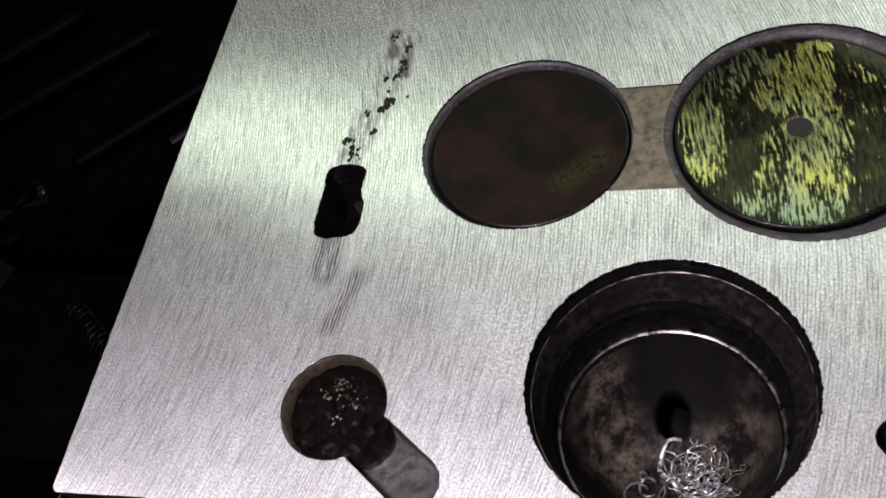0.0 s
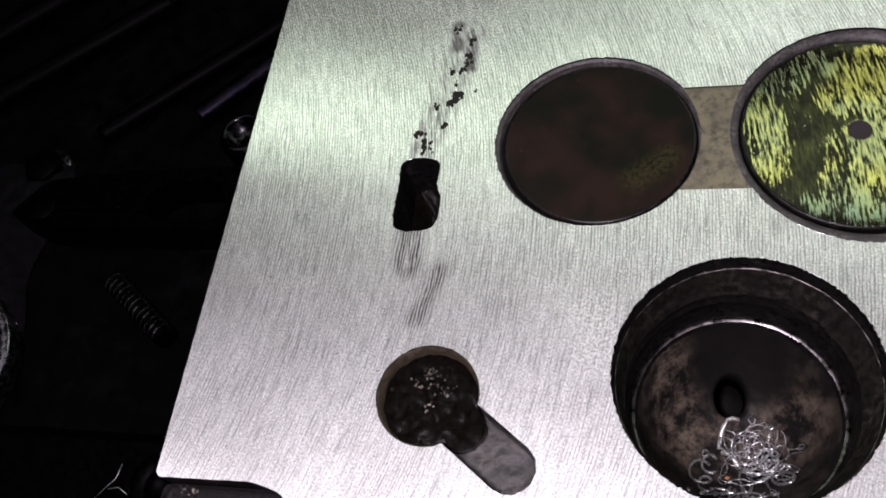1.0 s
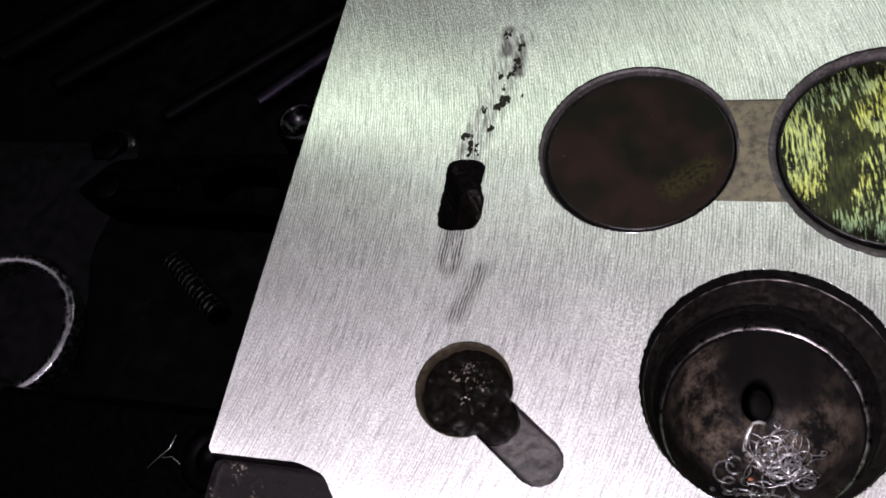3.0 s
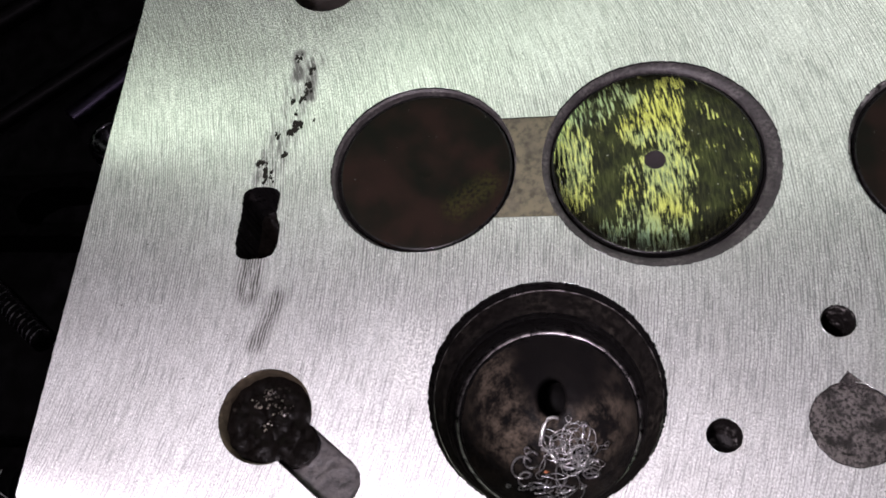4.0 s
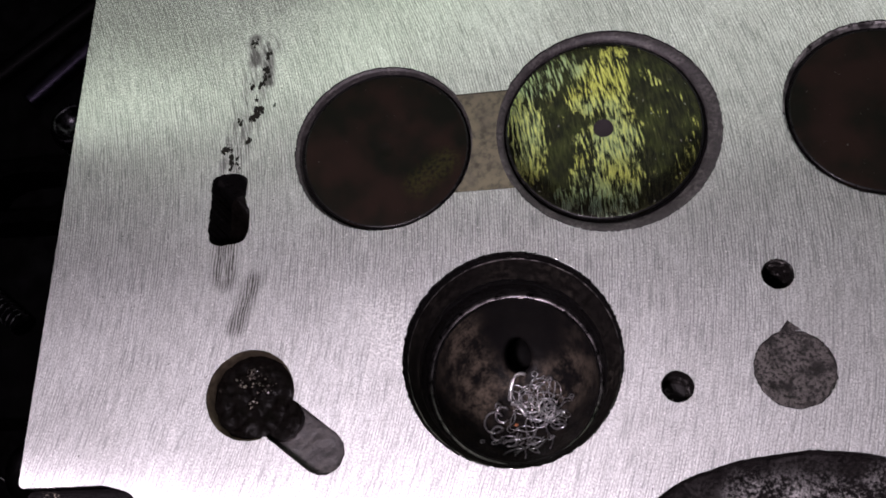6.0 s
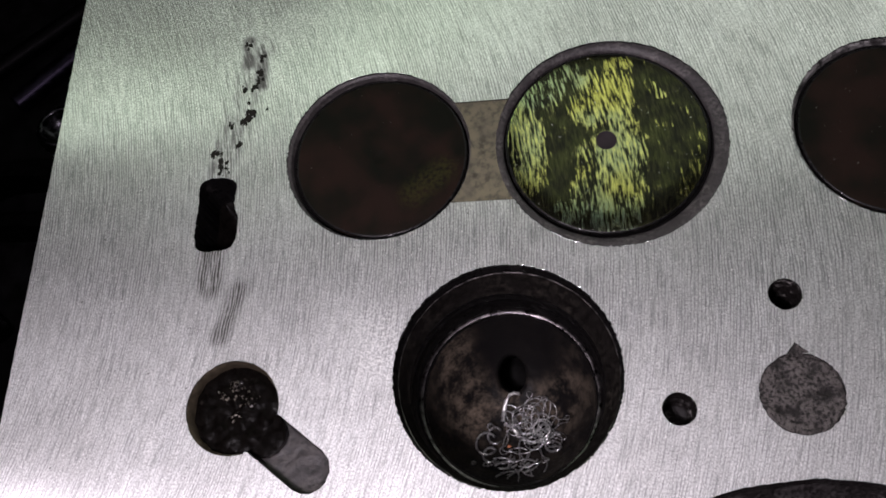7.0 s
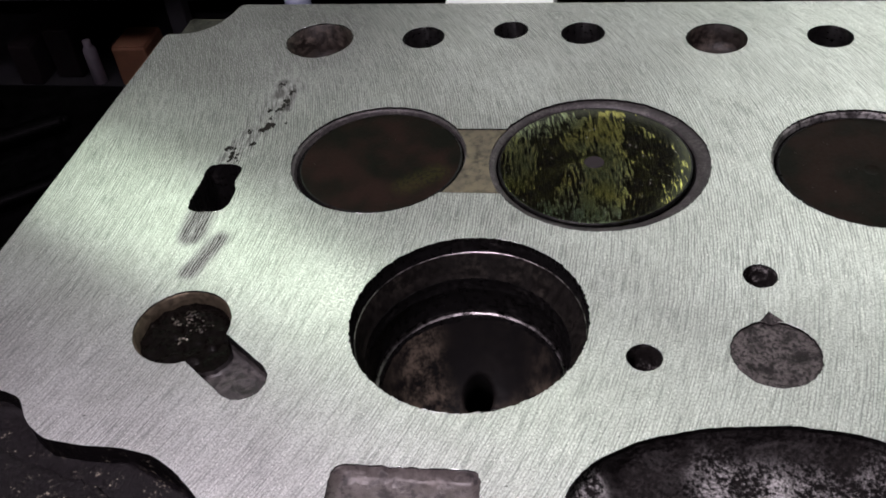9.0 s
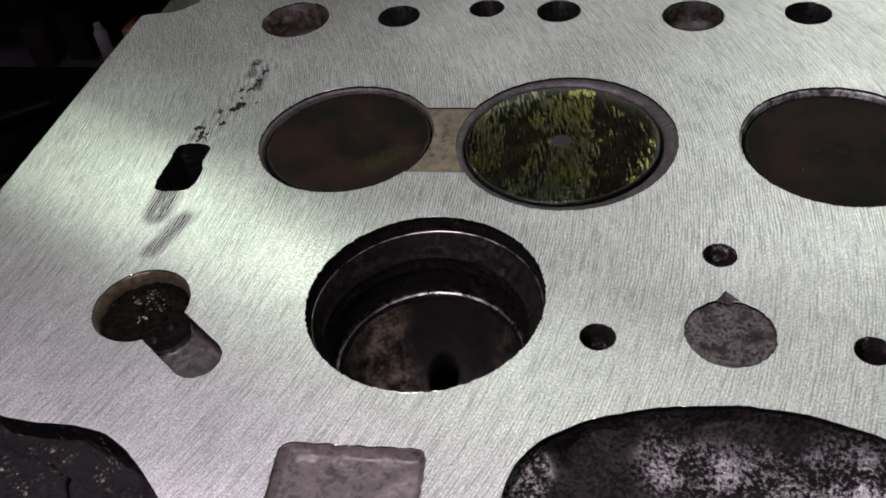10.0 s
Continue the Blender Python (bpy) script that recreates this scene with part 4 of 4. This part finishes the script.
for k, (x0, y0, x1, y1, r) in enumerate(((-0.220, 0.075, -0.160, 0.119, 4.0), (-0.170, 0.062, -0.110, 0.110, 3.2), (-0.136, 0.068, -0.097, 0.106, 3.6), (-0.250, 0.088, -0.195, 0.131, 4.5))):
    rod = thing("push_rod", "long near-black steel push rod lying on the bench", "push rod", ((x0 + x1) / 2, (y0 + y1) / 2, BENCH_Z), "rods on the bench")
    bm = bmesh.new()
    dx, dy = (x1 - x0) / 2, (y1 - y0) / 2
    tube(bm, [(dx * s, dy * s, 0.0002 + r / 1000) for s in (-1, -0.96, -0.5, 0, 0.5, 0.96, 1)], r / 1000, 12)
    part("rod", bm, SHEEN_STEEL if k == 2 else DARK_STEEL, rod)
    bm = bmesh.new()
    tube(bm, [(dx * 0.97, dy * 0.97, 0.0002 + r / 1000), (dx * 1.06, dy * 1.06, 0.0002 + r / 1000)], r / 1000 * 0.7, 10)
    part("tip", bm, DARK_STEEL, rod)

nut = thing("hex_bolt", "small greasy hex bolt on the bench", "bolt", (-0.188, 0.050, BENCH_Z))
part("bolt_head", lathe([(6.5, 0.2), (6.5, 4.6), (5.8, 5.2), (0.5, 5.2)], (0, 0), 6, True), DARK_STEEL, nut)
part("washer", lathe([(8.5, 0.1), (8.5, 1.2), (6.2, 1.3)], (0, 0), 30), DIM_STEEL, nut)

lug = thing("scrap_bracket", "black oily scrap bracket on the bench", "bracket", (-0.130, -0.058, BENCH_Z))
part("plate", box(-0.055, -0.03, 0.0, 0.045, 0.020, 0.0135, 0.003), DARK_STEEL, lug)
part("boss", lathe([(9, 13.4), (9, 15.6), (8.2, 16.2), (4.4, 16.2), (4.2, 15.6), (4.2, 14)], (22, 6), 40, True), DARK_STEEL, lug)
wire = thing("wire_bit", "thin bent bright wire scrap", "wire", (-0.122, -0.0515, -0.061))
bm = bmesh.new()
tube(bm, [(-0.005, -0.005, 0.0005), (-0.002, -0.002, 0.0012), (0.001, 0.0005, 0.0022), (0.0022, 0.004, 0.003)], 0.00013)
tube(bm, [(-0.001, -0.002, 0.0012), (0.002, -0.0015, 0.0016), (0.005, -0.0032, 0.0006)], 0.00012)
part("strand", bm, SWARF, wire)

carton = thing("white_box", "small bright white plastic box behind the head", "box", (0.010, 0.136, BENCH_Z))
part("box_body", box(-0.018, -0.011, 0.0002, 0.018, 0.013, 0.0365, 0.0015), WHITE, carton)
part("lid", box(-0.0185, -0.0115, 0.0365, 0.0185, 0.0135, 0.0465, 0.0015), WHITE, carton)
bottle = thing("slate_bottle", "slate grey plastic bottle behind the head", "bottle", (-0.062, 0.137, BENCH_Z))
part("bottle_body", lathe([(8.5, 0.2), (9, 1), (9, 29), (7, 35), (4, 38)], (0, 0), 40), BLUE, bottle)
part("cap", lathe([(4.6, 37), (4.6, 46), (4.2, 47), (0.4, 47)], (0, 0), 30, True), BLUE, bottle)

# ---- shelf far behind ----
rack = thing("storage_rack", "grey storage rack in the dark behind the bench", "shelf", (-0.6, 1.0, -0.95))


def rack_part(name, dims, material):
    ob = part(name, box(*dims, 0.002), material, rack)
    ob.location = -rack.location
    return ob


rack_part("board", (-1.3, 0.88, -0.606, 0.1, 1.2, -0.5572), SHELF)
rack_part("board_edge", (-1.3, 0.872, -0.642, 0.1, 0.90, -0.614), SHELF)
rack_part("board", (-1.3, 0.88, -0.415, 0.1, 1.2, -0.395), SHELF)
rack_part("back_panel", (-1.3, 1.2, -0.95, 0.1, 1.21, -0.1), MAROON)
for x in (-1.28, -0.52, 0.07):
    rack_part("upright", (x - 0.012, 0.885, -0.95, x + 0.012, 0.905, -0.1), SHELF)


def stocked(name, label, category, dims, material):
    x0, y0, z0, x1, y1, z1 = dims
    ob = thing(name, label, category, ((x0 + x1) / 2, (y0 + y1) / 2, z0), "stock on the rack")
    p = part("box_body", box(*dims, 0.003), material, ob)
    p.location = -ob.location
    p = part("flap", box(x0 + 0.002, y0 + 0.002, z1, x1 - 0.002, y1 - 0.002, z1 + 0.002, 0.0006), material, ob)
    p.location = -ob.location
    return ob


stocked("orange_carton", "small orange cardboard carton on the rack", "carton", (-0.641, 0.90, -0.557, -0.590, 0.96, -0.497), ORANGE)
stocked("maroon_binder", "dark maroon binder standing on the rack", "binder", (-0.80, 0.9, -0.557, -0.765, 1.05, -0.495), MAROON)
stocked("maroon_binder", "dark maroon binder leaning on the rack", "binder", (-0.752, 0.92, -0.557, -0.712, 1.05, -0.48), MAROON)
stocked("grey_tin", "pale grey tin on the upper board", "tin", (-0.60, 0.9, -0.394, -0.56, 0.96, -0.36), PINKISH)
tin = thing("spray_tube", "thin pale plastic tube standing on the rack", "tube", (-0.680, 0.91, -0.557))
part("tube_body", lathe([(9, 0.2), (9.5, 1), (9.5, 52), (7, 57), (5, 59)], (0, 0), 30), PINKISH, tin)
part("tube_cap", lathe([(5.6, 58), (5.6, 67), (0.4, 67.5)], (0, 0), 24, True), PINKISH, tin)

# ---- unseen glowing panels added round the back of the bench for the deck's reflections ----
lamp = thing("added_light_panels", "added unseen greenish white panels that light the deck", "work light", (0.14, 0.40, -0.95))


def wing(name, corners, material, back=0.0, thick=0.0015, label=""):
    bm = bmesh.new()
    c = [Vector(p) / 1000 for p in corners]
    nrm = (c[1] - c[0]).cross(c[3] - c[0]).normalized()
    v = [bm.verts.new(p + nrm * back) for p in c]
    w = [bm.verts.new(p + nrm * (back + thick)) for p in c]
    bm.faces.new(v)
    bm.faces.new(w[::-1])
    for i in range(4):
        bm.faces.new((v[i], w[i], w[(i + 1) % 4], v[(i + 1) % 4]))
    bmesh.ops.recalc_face_normals(bm, faces=bm.faces)
    ob = part(name, bm, material, lamp, label)
    ob.location = -lamp.location
    return ob


SIDE = [(-126, 96, 58), (-50, 370, 446), (-48, 318, 460), (-125, 47, 65)]
BACK = [(-60, 385, 485), (310, 385, 485), (310, 385, 760), (-30, 385, 880)]
LOW = [(108, 385, 120), (720, 385, 120), (720, 385, 520), (108, 385, 372)]
FOOT = [(-70, 385, 120), (104, 385, 120), (104, 385, 225), (-70, 385, 225)]
wing("side_diffuser", SIDE, GLOW, 0, 0.0015, "added glowing side panel")
wing("side_housing", SIDE, DARK_STEEL, -0.012, 0.010, "black back of an added panel")
wing("back_diffuser", BACK, GLOW_BACK, 0, 0.0015, "added glowing back panel")
wing("back_housing", BACK, DARK_STEEL, -0.012, 0.010, "black back of an added panel")
wing("low_diffuser", LOW, GLOW_LOW, 0, 0.0015, "added glowing low panel")
wing("low_housing", LOW, DARK_STEEL, -0.012, 0.010, "black back of an added panel")
wing("foot_diffuser", FOOT, GLOW_FOOT, 0, 0.0015, "added glowing foot panel")
wing("foot_housing", FOOT, DARK_STEEL, -0.012, 0.010, "black back of an added panel")
# Stand added only to carry the panels.
for name, dims in (("pole", (0.125, 0.398, -0.93, 0.155, 0.423, 0.84)), ("base_plate", (0.0, 0.3, -0.95, 0.28, 0.52, -0.93))):
    ob = part(name, box(*dims, 0.003), DARK_STEEL, lamp)
    ob.location = -lamp.location
